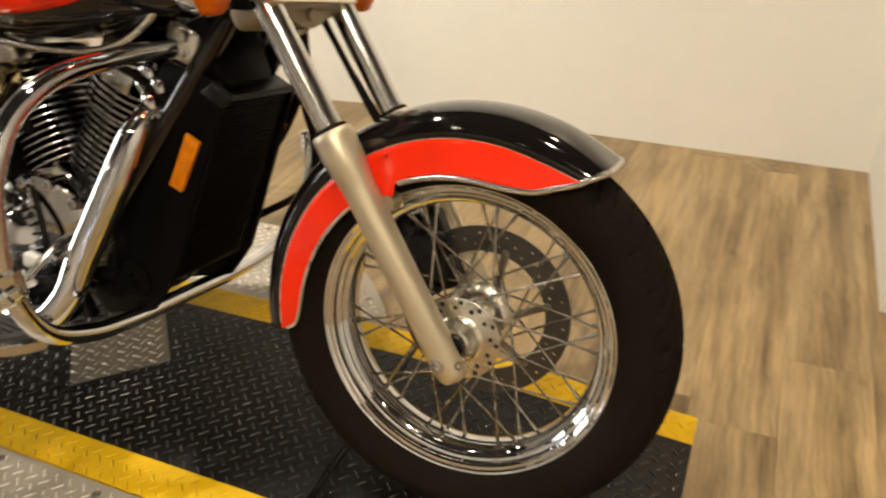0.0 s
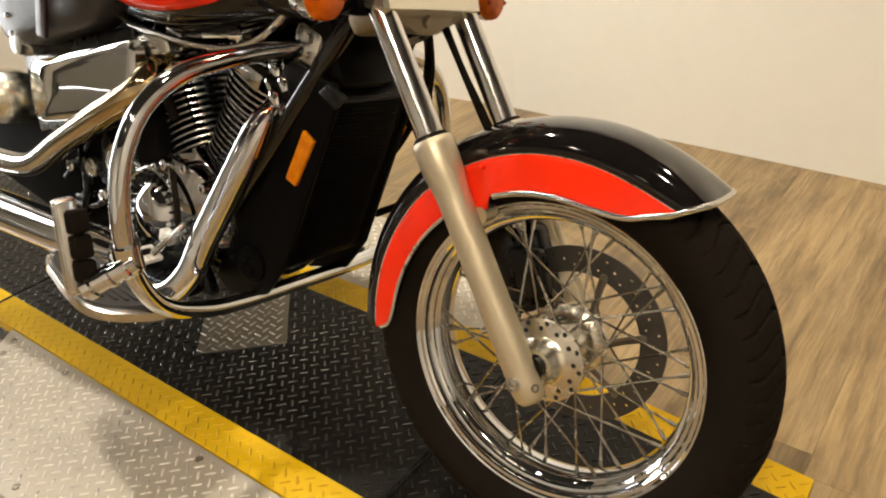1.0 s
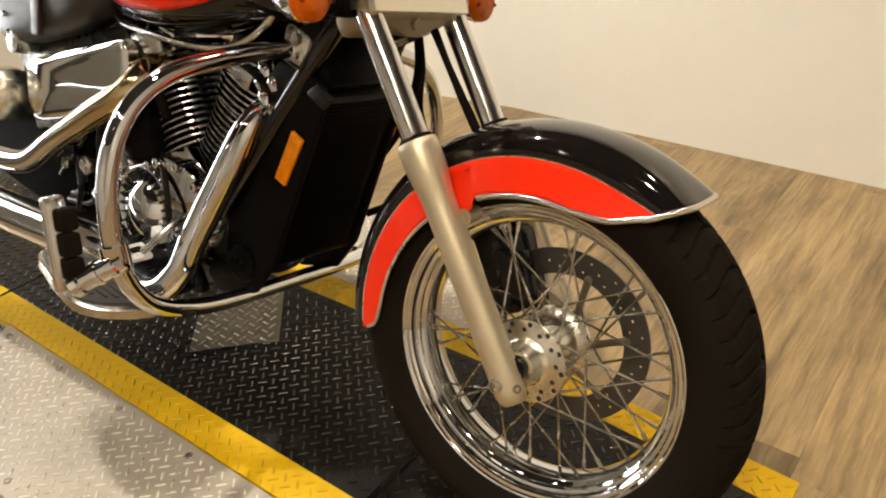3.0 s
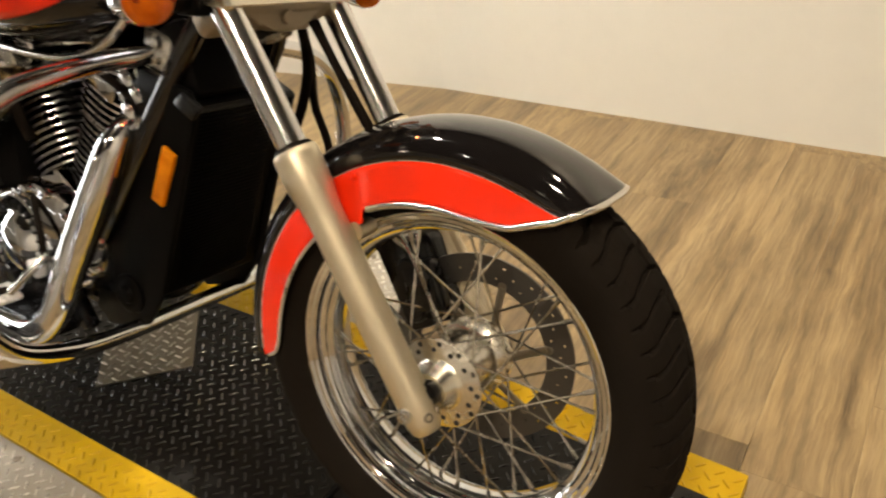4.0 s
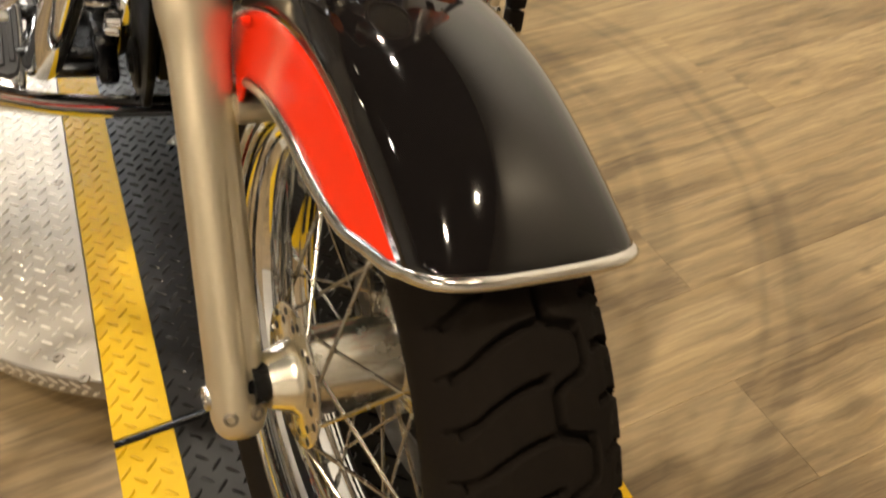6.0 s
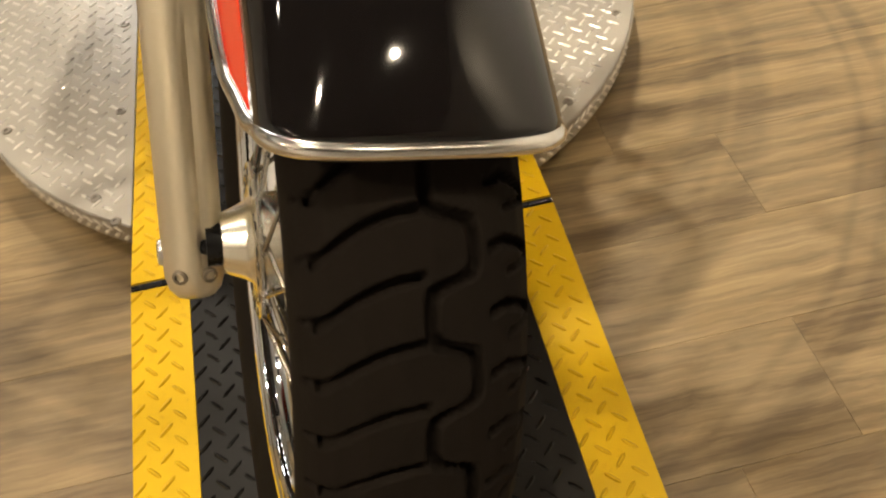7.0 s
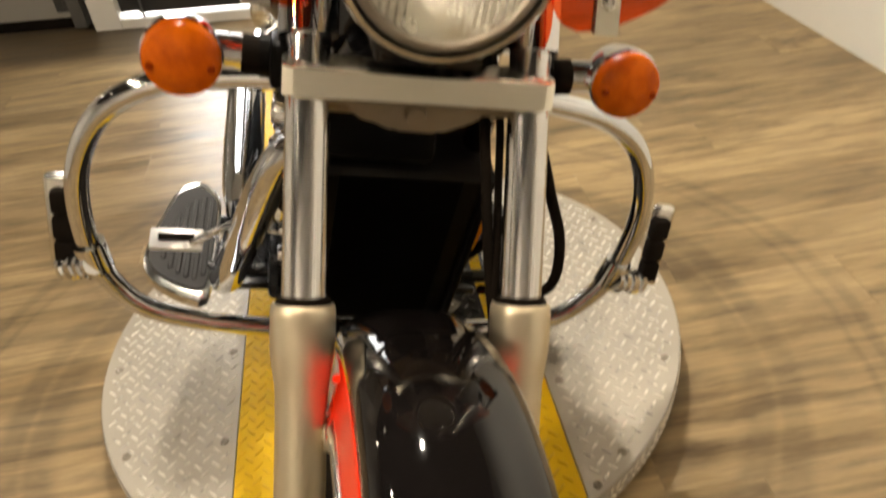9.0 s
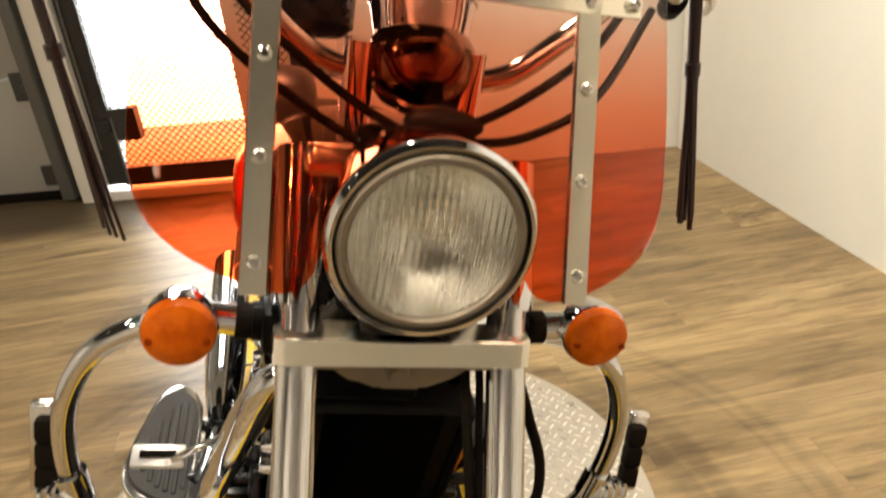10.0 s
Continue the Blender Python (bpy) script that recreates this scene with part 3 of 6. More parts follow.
def fork_pt(s, y=0.0, ahead=0.0):
    """A point s metres up along the fork from the top of the lower leg."""
    return FTOP + UP * s + Vector((0.855, 0, 0.518)).normalized() * ahead + Vector((0, y, 0))


def grooved_leg(bm, y, side):
    """The cast lower leg: a wide collar that tapers to a shank with a lengthwise groove on its inner front and back."""
    prof = [(-0.403, 0.010), (-0.4015, 0.0165), (-0.396, 0.0210), (-0.386, 0.0236), (-0.370, 0.0242), (-0.30, 0.0243), (-0.22, 0.0243), (-0.190, 0.0243), (-0.170, 0.0243), (-0.150, 0.0243), (-0.120, 0.0243),
            (-0.095, 0.0245), (-0.082, 0.0250), (-0.070, 0.0264), (-0.058, 0.0284), (-0.046, 0.0298), (-0.032, 0.0304), (-0.010, 0.0304), (-0.003, 0.0298), (0.0, 0.0280)]
    m = along(fork_pt(0, y), UP)
    ahead = (m.to_3x3().inverted() @ Vector((0.855, 0, 0.518))).normalized()
    inward = (m.to_3x3().inverted() @ Vector((0, -side, 0))).normalized()
    n, rings = 48, []
    for h, r in prof:
        cut = 0.0052 * min(1.0, max(0.0, (-0.150 - h) / 0.035)) * min(1.0, max(0.0, (h + 0.385) / 0.02))
        ring = []
        for k in range(n):
            t = 2 * math.pi * k / n
            off = [abs((t - c + math.pi) % (2 * math.pi) - math.pi) for c in (radians(22), radians(158))]
            rr = r - cut * sum(math.exp(-(o / 0.17) ** 2) for o in off)
            d = ahead * math.cos(t) + inward * math.sin(t)
            ring.append(bm.verts.new(m @ (d * rr + Vector((0, 0, h)))))
        rings.append(ring)
    for p, q in zip(rings, rings[1:]):
        for k in range(n):
            bm.faces.new((p[k], p[(k + 1) % n], q[(k + 1) % n], q[k]))
    bm.faces.new(rings[0][::-1])
    bm.faces.new(rings[-1])


def fork_leg(side):
    y = side * 0.107 + 0.004
    bm = bmesh.new()
    grooved_leg(bm, y, side)
    # axle clamp and mounting lug
    block(bm, (0.026, 0.038, 0.040), AX + Vector((0.000, y + 0.0, -0.006)), rot_y(-31), 0.012, 3)
    lathe(bm, [(0.0, -0.035), (0.011, -0.035), (0.0125, -0.03), (0.0125, 0.0), (0.0, 0.0)], along((-0.128, side * 0.083, 0.517), (0, side, 0)), 16)
    tube(bm, [(-0.150, side * 0.108, 0.512), (-0.136, side * 0.074, 0.514)], 0.0115, 14, 1)
    leg = steered(part("fork_leg", bm, ALU, bike, "brushed aluminium lower fork leg"))
    for at, d, r in ((fork_pt(-0.366, y + side * 0.0235, -0.004), (0, side, 0), 0.0115), (fork_pt(-0.380, y + 0.0105, 0.0185), (0.855, 0.42, 0.40), 0.0070), (fork_pt(-0.380, y - 0.0105, 0.0185), (0.855, -0.42, 0.40), 0.0070)):
        bm = bmesh.new()
        lathe(bm, [(0.0, 0.0005), (r * 0.5, 0.0005), (r * 0.55, 0.0045), (r * 0.9, 0.0035), (r, -0.001), (r, -0.012), (0, -0.012)], along(at, d), 16)
        part("bolt", bm, STEEL if r > 0.01 else CAST, leg, "steel bolt head")
    bm = bmesh.new()
    lathe(bm, [(0.0205, 0.007), (0.0235, 0.006), (0.0262, 0.0015), (0.0266, -0.001), (0.0205, -0.004)], along(fork_pt(0, y), UP), 28, True)
    part("dust_seal", bm, RUBBER, leg, "black rubber dust seal")
    bm = bmesh.new()
    lathe(bm, [(0.0, -0.02), (0.0205, -0.02), (0.0205, 0.40), (0.0, 0.40)], along(fork_pt(0, y), UP), 32)
    steered(part("fork_tube", bm, FORK_CHROME, bike, "chrome fork tube"))
    bm = bmesh.new()
    lathe(bm, [(0.0215, 0.245), (0.0275, 0.245), (0.0275, 0.40), (0.0215, 0.40)], along(fork_pt(0, y), UP), 32, True)
    steered(part("fork_cover", bm, CHROME, bike, "chrome upper fork cover"))


fork_leg(-1)
fork_leg(1)

# lower clamp: a chrome bar across the fork, with the grey casting behind it
bm = bmesh.new()
tmp = bmesh.new()
sect = []
for i in range(29):
    y = -0.127 + 0.254 * i / 28
    dip = 0.0012 * math.exp(-(y / 0.042) ** 2)
    end = 0.004 * max(0, (abs(y) - 0.121) / 0.006)
    sect.append([tmp.verts.new((x - end, y, z)) for x, z in ((-0.2845, 0.7870), (-0.2825, 0.7890), (-0.2895, 0.8125 - dip), (-0.2920, 0.8145 - dip), (-0.330, 0.812), (-0.330, 0.787))])
for a, b in zip(sect, sect[1:]):
    for k in range(6):
        tmp.faces.new((a[k], a[(k + 1) % 6], b[(k + 1) % 6], b[k]))
tmp.faces.new(sect[0])
tmp.faces.new(sect[-1][::-1])
absorb(bm, tmp)
steered(part("clamp_cover", bm, RAIL, bike, "chrome bar across the fork tubes", 20))
bm = bmesh.new()
block(bm, (0.075, 0.215, 0.038), (-0.335, 0, 0.775), rot_y(-31), 0.012, 3)
sect = [(-0.072, 0.790), (-0.068, 0.772), (-0.052, 0.760), (-0.024, 0.757), (-0.018, 0.750), (0.020, 0.749), (0.026, 0.757), (0.054, 0.761), (0.070, 0.774), (0.074, 0.790)]
tmp = bmesh.new()
prism(tmp, [(y, z) for y, z in sect], -0.022, 0.022, 0.004)
bmesh.ops.transform(tmp, matrix=Matrix.Translation((-0.322, 0, 0)) @ Matrix.Rotation(radians(90), 4, "Z"), verts=tmp.verts)
absorb(bm, tmp)
lathe(bm, [(0.0, 0.006), (0.009, 0.006), (0.011, 0.0), (0.011, -0.012), (0.0, -0.012)], along((-0.300, -0.002, 0.770), (1, 0, -0.1)), 14)
steered(part("fork_yoke", bm, YOKE, bike, "beige-grey cast fork yoke"))
bm = bmesh.new()
block(bm, (0.075, 0.215, 0.036), fork_pt(0.385), rot_y(-31), 0.012, 3)
steered(part("fork_yoke", bm, CHROME_DULL, bike, "polished upper fork yoke"))

# front fender
FW = 0.0690
LOW_A = [58.2, 59.4, 62.0, 67.0, 72.5, 80, 90, 112, 130, 150, 166, 176.5, 182.5, 185.6, 187.4, 188.0]
LOW_R = [0.3065, 0.299, 0.287, 0.268, 0.258, 0.2525, 0.252, 0.2525, 0.254, 0.257, 0.260, 0.263, 0.2675, 0.2760, 0.2920, 0.3060]
R_TOP, R_SIDE = 0.3475, 0.3065


def low_edge(a):
    return float(np.interp(a, LOW_A, LOW_R))


def side_y(r):
    """Half width of the flared side at that radius."""
    return FW + 0.0005 + 0.19 * max(0, R_SIDE - r)


def fender_pt(a, r, y):
    t = radians(a)
    if a < 74:
        r -= (0.0060 - 0.0170 * min(1, abs(y) / FW) ** 2) * ((74 - a) / 19) ** 2
    return AX + Vector((r * math.cos(t), y, r * math.sin(t)))


def crown(k, n=10):
    """The crown's section from the middle (k=0) to the side (k=n)."""
    u = radians(90 * k / n)
    return R_TOP - (R_TOP - R_SIDE) * (1 - math.cos(u) ** 0.9), FW * math.sin(u) ** 0.85


def front_angle(k):
    """The front lip curves back towards the sides."""
    return 54.9 + 3.3 * (abs(k) / 10) ** 3


bm = bmesh.new()
rows = []
for i in range(91):
    row = []
    for k in range(-10, 11):
        r, y = crown(abs(k))
        a = front_angle(k) + (188 - front_angle(k)) * i / 90
        row.append(bm.verts.new(fender_pt(a, max(r, low_edge(a)) if a > 120 else r, math.copysign(y, k) if k else 0)))
    rows.append(row)
for p, q in zip(rows, rows[1:]):
    for k in range(20):
        bm.faces.new((p[k], p[k + 1], q[k + 1], q[k]))
fender = part("front_fender", bm, BLACK, bike, "glossy black front fender with red sides and silver edging", 60)
fender.matrix_local = Matrix.Translation(AX) @ Matrix.Rotation(radians(1.2), 4, "Z") @ Matrix.Translation(-AX)
sol = fender.modifiers.new("thickness", "SOLIDIFY")
sol.thickness, sol.offset = 0.003, 1
for side in (-1, 1):
    bm = bmesh.new()
    rows = []
    for a in [58.2 + i * (188 - 58.2) / 88 for i in range(89)]:
        lo = low_edge(a)
        hi = max(R_SIDE + 0.0006, lo)
        if 114.5 < a < 121:
            lo = 0.237
        rows.append([bm.verts.new(fender_pt(a, hi + (lo - hi) * j / 6, side * side_y(hi + (lo - hi) * j / 6))) for j in range(7)])
    for p, q in zip(rows, rows[1:]):
        for k in range(6):
            bm.faces.new((p[k], p[k + 1], q[k + 1], q[k]))
    bmesh.ops.remove_doubles(bm, verts=bm.verts, dist=0.0002)
    ob = part("side_panel", bm, RED, fender, "glossy red painted side", 60)
    sol = ob.modifiers.new("thickness", "SOLIDIFY")
    sol.thickness, sol.offset = 0.003, 0
    bm = bmesh.new()
    tube(bm, [fender_pt(a, R_SIDE, side * (FW + 0.0016)) for a in range(60, 188, 3)], 0.0014, 6, 2)
    part("pinstripe", bm, PIN, fender, "thin silver line")
    bm = bmesh.new()
    tube(bm, [fender_pt(a, low_edge(a), side * (side_y(low_edge(a)) + 0.001)) for a in (121, 126, 132, 140, 150, 160, 166, 172, 176.5, 180.5, 184, 186, 187.5)], 0.0026, 8, 3)
    part("rear_edging", bm, PIN, fender, "silver edging")
    bm = bmesh.new()
    lathe(bm, [(0.0, 0.0035), (0.003, 0.003), (0.0045, 0.0), (0.0045, -0.003)], along((-0.135, side * (FW + 0.009), 0.587), (0, side, 0.2)), 12)
    part("screw", bm, RED, fender, "small red screw head")
bm = bmesh.new()
edge = [fender_pt(a, low_edge(a), -side_y(low_edge(a)) - 0.001) for a in (112.5, 108, 103, 98, 92, 86, 80, 75, 71, 67.0, 63.5, 61.2, 59.4)]
front = []
for k in range(-10, 11):
    r, y = crown(abs(k))
    front.append(fender_pt(front_angle(k) + 0.15, r, math.copysign(y, k) if k else 0))
tube(bm, edge + front + [Vector((p.x, -p.y, p.z)) for p in reversed(edge)], 0.0046, 10, 3)
part("front_edging", bm, CHROME_DULL, fender, "silver edging along the front lip")
# brake caliper and lines, left
bm = bmesh.new()
block(bm, (0.095, 0.060, 0.140), AX + Vector((-0.108, 0.082, 0.082)), rot_y(-24), 0.016, 3)
block(bm, (0.050, 0.020, 0.175), AX + Vector((-0.130, 0.055, 0.090)), rot_y(-28), 0.008, 2)
block(bm, (0.06, 0.03, 0.08), AX + Vector((-0.085, 0.046, 0.085)), rot_y(-20), 0.010, 3)
for k in (0.045, 0.105):
    lathe(bm, [(0.0, 0.014), (0.017, 0.014), (0.020, 0.008), (0.020, -0.02), (0, -0.02)], along(AX + Vector((-0.105 - 0.2 * k + 0.015, 0.046, k)), (0, -1, 0)), 18)
steered(part("brake_caliper", bm, BLACK_SATIN, bike, "black brake caliper on the left fork leg"))


def cable(name, pts, r, mat=None, label="", sides=10, front=True):
    bm = bmesh.new()
    tube(bm, pts, r, sides, 6)
    ob = part(name, bm, mat or RUBBER, bike, label)
    return steered(ob) if front else ob


cable("brake_hose", [(-0.12, 0.095, 0.42), (-0.17, 0.10, 0.52), (-0.235, 0.085, 0.62), (-0.300, 0.075, 0.73), (-0.345, 0.07, 0.80), (-0.375, 0.05, 0.88)], 0.0055)
cable("speedometer_cable", [(-0.05, 0.085, 0.33), (-0.15, 0.080, 0.50), (-0.215, 0.088, 0.60), (-0.290, 0.092, 0.70), (-0.340, 0.085, 0.79), (-0.40, 0.03, 0.95)], 0.0042)
cable("clutch_cable", [(-0.60, 0.12, 0.36), (-0.55, 0.155, 0.44), (-0.47, 0.165, 0.55), (-0.42, 0.155, 0.66), (-0.42, 0.14, 0.76), (-0.46, 0.12, 0.90)], 0.0085, front=False)
cable("clutch_hose", [(-0.40, 0.125, 0.74), (-0.42, 0.165, 0.68), (-0.45, 0.205, 0.60), (-0.45, 0.235, 0.53), (-0.45, 0.243, 0.46), (-0.48, 0.225, 0.41), (-0.54, 0.17, 0.37)], 0.0075, None, "thick black hose", front=False)

# radiator, horn, frame


def slanted(z, back=0.0, y=0.0):
    """A point on the radiator's front at height z, moved back."""
    return Vector((-0.425 + (z - 0.62) * 0.34 - back, y, z))


bm = bmesh.new()
prism(bm, [(-0.418, 0.640), (-0.525, 0.320), (-0.600, 0.300), (-0.600, 0.345), (-0.490, 0.645)], -0.088, 0.108, 0.006)
rad = part("radiator", bm, BLACK_PLASTIC, bike, "black radiator with a plain shroud")
bm = bmesh.new()
for i in range(46):
    z = 0.335 + i * 0.0066
    block(bm, (0.004, 0.150, 0.0016), slanted(z, -0.002, 0.006))
tagged(part("radiator_core", bm, BLACK_PLASTIC, rad, "fine black cooling fins"), kind="stuff")
for side in (-1, 1):
    bm = bmesh.new()
    prism(bm, [(-0.395, 0.640), (-0.405, 0.668), (-0.505, 0.690), (-0.535, 0.655), (-0.700, 0.262), (-0.665, 0.235), (-0.560, 0.262), (-0.512, 0.330)] if side < 0 else [(-0.412, 0.636), (-0.470, 0.648), (-0.535, 0.640), (-0.700, 0.262), (-0.665, 0.235), (-0.560, 0.262), (-0.512, 0.330)],
          side * (0.092 if side < 0 else 0.108), side * (0.104 if side < 0 else 0.119), 0.004)
    part("side_shroud", bm, BLACK_PLASTIC, rad, "plain black side shroud")
    bm = bmesh.new()
    prism(bm, [(-0.462, 0.585), (-0.437, 0.572), (-0.478, 0.487), (-0.502, 0.497)], side * (0.1045 if side < 0 else 0.1195), side * (0.1125 if side < 0 else 0.1275), 0.002)
    part("reflector", bm, REFLEX, rad, "amber side reflector")
bm = bmesh.new()
prism(bm, [(-0.408, 0.668), (-0.370, 0.650), (-0.393, 0.628), (-0.432, 0.650)], -0.112, -0.104, 0.003)
part("tab", bm, BLACK_SATIN, rad, "bent black steel tab")
# its top tank slopes up and back, narrower at the rear
bm = bmesh.new()
rows = [[bm.verts.new(p) for p in ring] for ring in (((-0.412, -0.086, 0.632), (-0.412, 0.118, 0.632), (-0.505, 0.118, 0.632), (-0.505, -0.086, 0.632)),
                                                     ((-0.414, -0.086, 0.640), (-0.414, 0.117, 0.640), (-0.505, 0.117, 0.640), (-0.505, -0.086, 0.640)),
                                                     ((-0.462, -0.060, 0.672), (-0.462, 0.103, 0.672), (-0.500, 0.103, 0.672), (-0.500, -0.060, 0.672)))]
for lo, hi in zip(rows, rows[1:]):
    for k in range(4):
        bm.faces.new((lo[k], lo[(k + 1) % 4], hi[(k + 1) % 4], hi[k]))
bm.faces.new(rows[-1])
bm.faces.new(rows[0][::-1])
bmesh.ops.bevel(bm, geom=list(bm.edges), offset=0.002, segments=2, affect="EDGES")
part("top_tank", bm, TANK_PAINT, rad, "sloped black radiator top")
bm = bmesh.new()
lathe(bm, [(0.0, 0.012), (0.012, 0.011), (0.016, 0.005), (0.028, 0.006), (0.034, 0.003), (0.036, -0.004), (0.030, -0.02), (0.0, -0.02)], along((-0.595, -0.106, 0.312), (0.05, -1, 0.0)), 28)
part("horn", bm, BLACK_PLASTIC, bike, "round black horn")
for side in (-1, 1):
    bm = bmesh.new()
    tube(bm, [(-0.385, side * 0.060, 0.800), (-0.425, side * 0.088, 0.715), (-0.560, side * 0.106, 0.520), (-0.700, side * 0.110, 0.335), (-0.765, side * 0.110, 0.255), (-0.86, side * 0.115, 0.232), (-1.25, side * 0.115, 0.235)], 0.017, 14, 5)
    part("frame_tube", bm, BLACK, bike, "black frame downtube")
bm = bmesh.new()
block(bm, (0.05, 0.125, 0.11), (-0.440, -0.025, 0.705), rot_y(-20), 0.012)
part("steering_shroud", bm, BLACK_PLASTIC, bike, "black cover above the radiator")
bm = bmesh.new()
tube(bm, [(-0.345, 0, 0.735), (-0.43, 0, 0.935)], 0.034, 20, 1)
tube(bm, [(-0.41, 0, 0.88), (-0.62, 0, 0.84), (-1.0, 0, 0.72), (-1.30, 0, 0.66)], 0.026, 14, 5)
part("frame_spine", bm, BLACK_SATIN, bike, "black steering head and spine")

# engine guard with pegs
GUARD = [(-0.490, 0.075, 0.712), (-0.512, 0.140, 0.704), (-0.524, 0.215, 0.692), (-0.532, 0.290, 0.672), (-0.538, 0.350, 0.628), (-0.541, 0.384, 0.555), (-0.543, 0.390, 0.470),
         (-0.547, 0.374, 0.385), (-0.555, 0.325, 0.312), (-0.565, 0.245, 0.275), (-0.575, 0.150, 0.258), (-0.580, 0.0, 0.254)]
bm = bmesh.new()
tube(bm, [(x, -y, z) for x, y, z in GUARD] + [(x, y, z) for x, y, z in reversed(GUARD[:-1])], 0.0152, 20, 6)
guard = part("engine_guard", bm, CHROME, bike, "bent chrome engine guard bar")
for side in (-1, 1):
    bm = bmesh.new()
    block(bm, (0.058, 0.014, 0.062), (-0.480, side * 0.087, 0.714), rot_y(20), 0.010)
    lathe(bm, [(0.0, 0.012), (0.008, 0.012), (0.010, 0.0), (0, 0)], along((-0.470, side * 0.090, 0.728), (0, side, 0)), 12)
    lathe(bm, [(0.0, 0.010), (0.005, 0.010), (0.006, 0.0), (0, 0)], along((-0.473, side * 0.090, 0.702), (0, side, 0)), 12)
    part("clamp", bm, CHROME_DULL, guard, "chrome clamp plate with bolts")
    # highway peg, folded up: a ribbed chrome arm, an upright bar and rubber pads
    py = 0.430 if side < 0 else 0.468
    base = Vector((-0.588, side * py, 0.356))
    knee = Vector((-0.531, side * 0.380, 0.404))
    arm = base - knee
    bm = bmesh.new()
    lathe(bm, [(0.0, -0.022), (0.0215, -0.022), (0.0215, 0.022), (0.0, 0.022)], along(Vector((-0.545, side * 0.381, 0.408)), (0.02, side * 0.20, 0.95)), 20)
    lathe(bm, [(0.0, 0.0), (0.015, 0.0), (0.0165, 0.012), (0.0200, 0.014), (0.0200, 0.024), (0.0168, 0.026), (0.0168, 0.040), (0.0195, 0.042), (0.0195, 0.050), (0.0170, 0.052), (0.0170, 0.072), (0.0205, 0.075), (0.0205, 0.088), (0.0150, 0.094), (0.0, 0.094)], along(knee - arm * 0.05, arm), 20)
    peg = part("highway_peg", bm, CHROME, guard, "folded-up highway peg, chrome with rubber pads")
    ax = Vector((-0.16, 0.0, 0.987)).normalized()
    tilt = ax.to_track_quat("Z", "Y").to_matrix()
    bm = bmesh.new()
    block(bm, (0.022, 0.034, 0.146), base + ax * 0.066 + Vector((-0.006, side * 0.004, 0)), rot_y(-9.2), 0.008, 3)
    part("peg_bar", bm, CHROME_DULL, peg, "satin chrome bar")
    for k in range(3):
        bm = bmesh.new()
        block(bm, (0.022, 0.030, 0.036), base + ax * (0.030 + 0.038 * k) + Vector((0.009, -side * 0.004, 0)), rot_y(-9.2), 0.006)
        part("rubber_pad", bm, RUBBER, peg, "black rubber pad")

# engine
CRANK = Vector((-0.755, 0, 0.380))


def fin_mesh(rx, ry, th, corner=0.75):
    """A rounded cooling fin; dark faces and a bright machined edge."""
    bm = bmesh.new()
    n = 28
    pts = []
    for k in range(n):
        a = 2 * math.pi * k / n
        c, s = math.cos(a), math.sin(a)
        pts.append((rx * math.copysign(abs(c) ** corner, c), ry * math.copysign(abs(s) ** corner, s)))
    a = [bm.verts.new((x, y, -th / 2)) for x, y in pts]
    b = [bm.verts.new((x, y, th / 2)) for x, y in pts]
    bm.faces.new(a[::-1])
    bm.faces.new(b)
    for i in range(n):
        j = (i + 1) % n
        f = bm.faces.new((a[i], a[j], b[j], b[i]))
        f.material_index = 1
    me = finish(bm, [BLACK_SATIN, STEEL])
    return me


bm = bmesh.new()
block(bm, (0.30, 0.21, 0.17), (-0.76, 0, 0.36), None, 0.03, 3)
block(bm, (0.36, 0.20, 0.12), (-0.86, 0, 0.31), None, 0.03, 3)
ball(bm, (-0.63, 0, 0.33), (0.07, 0.09, 0.07))
engine = part("engine", bm, BLACK_SATIN, bike, "black V-twin engine with bright cooling fins and chrome covers")
FIN = fin_mesh(0.072, 0.093, 0.0030)
FIN_BIG = fin_mesh(0.080, 0.100, 0.0032)
for tilt in (27, -26):
    d = Vector((math.sin(radians(tilt)), 0, math.cos(radians(tilt))))
    bm = bmesh.new()
    tube(bm, [CRANK + d * 0.05, CRANK + d * 0.31], 0.058, 24, 1)
    part("cylinder", bm, BLACK_SATIN, engine)
    for k in range(19):
        ob = new("cooling_fin", FIN if k < 14 else FIN_BIG)
        ob.parent = engine
        ob.matrix_local = along(CRANK + d * (0.0664 + 0.0128 * k), d) @ pose(0, 0, 0, 0, 0, 90)
    bm = bmesh.new()
    block(bm, (0.135, 0.165, 0.060), CRANK + d * 0.335, rot_y(tilt), 0.022, 3)
    for side in (-1, 1):
        block(bm, (0.075, 0.020, 0.060), CRANK + d * 0.322 + Vector((0, side * 0.090, 0)), rot_y(tilt), 0.008, 2)
    part("head_cover", bm, CHROME, engine, "chrome cylinder head cover")
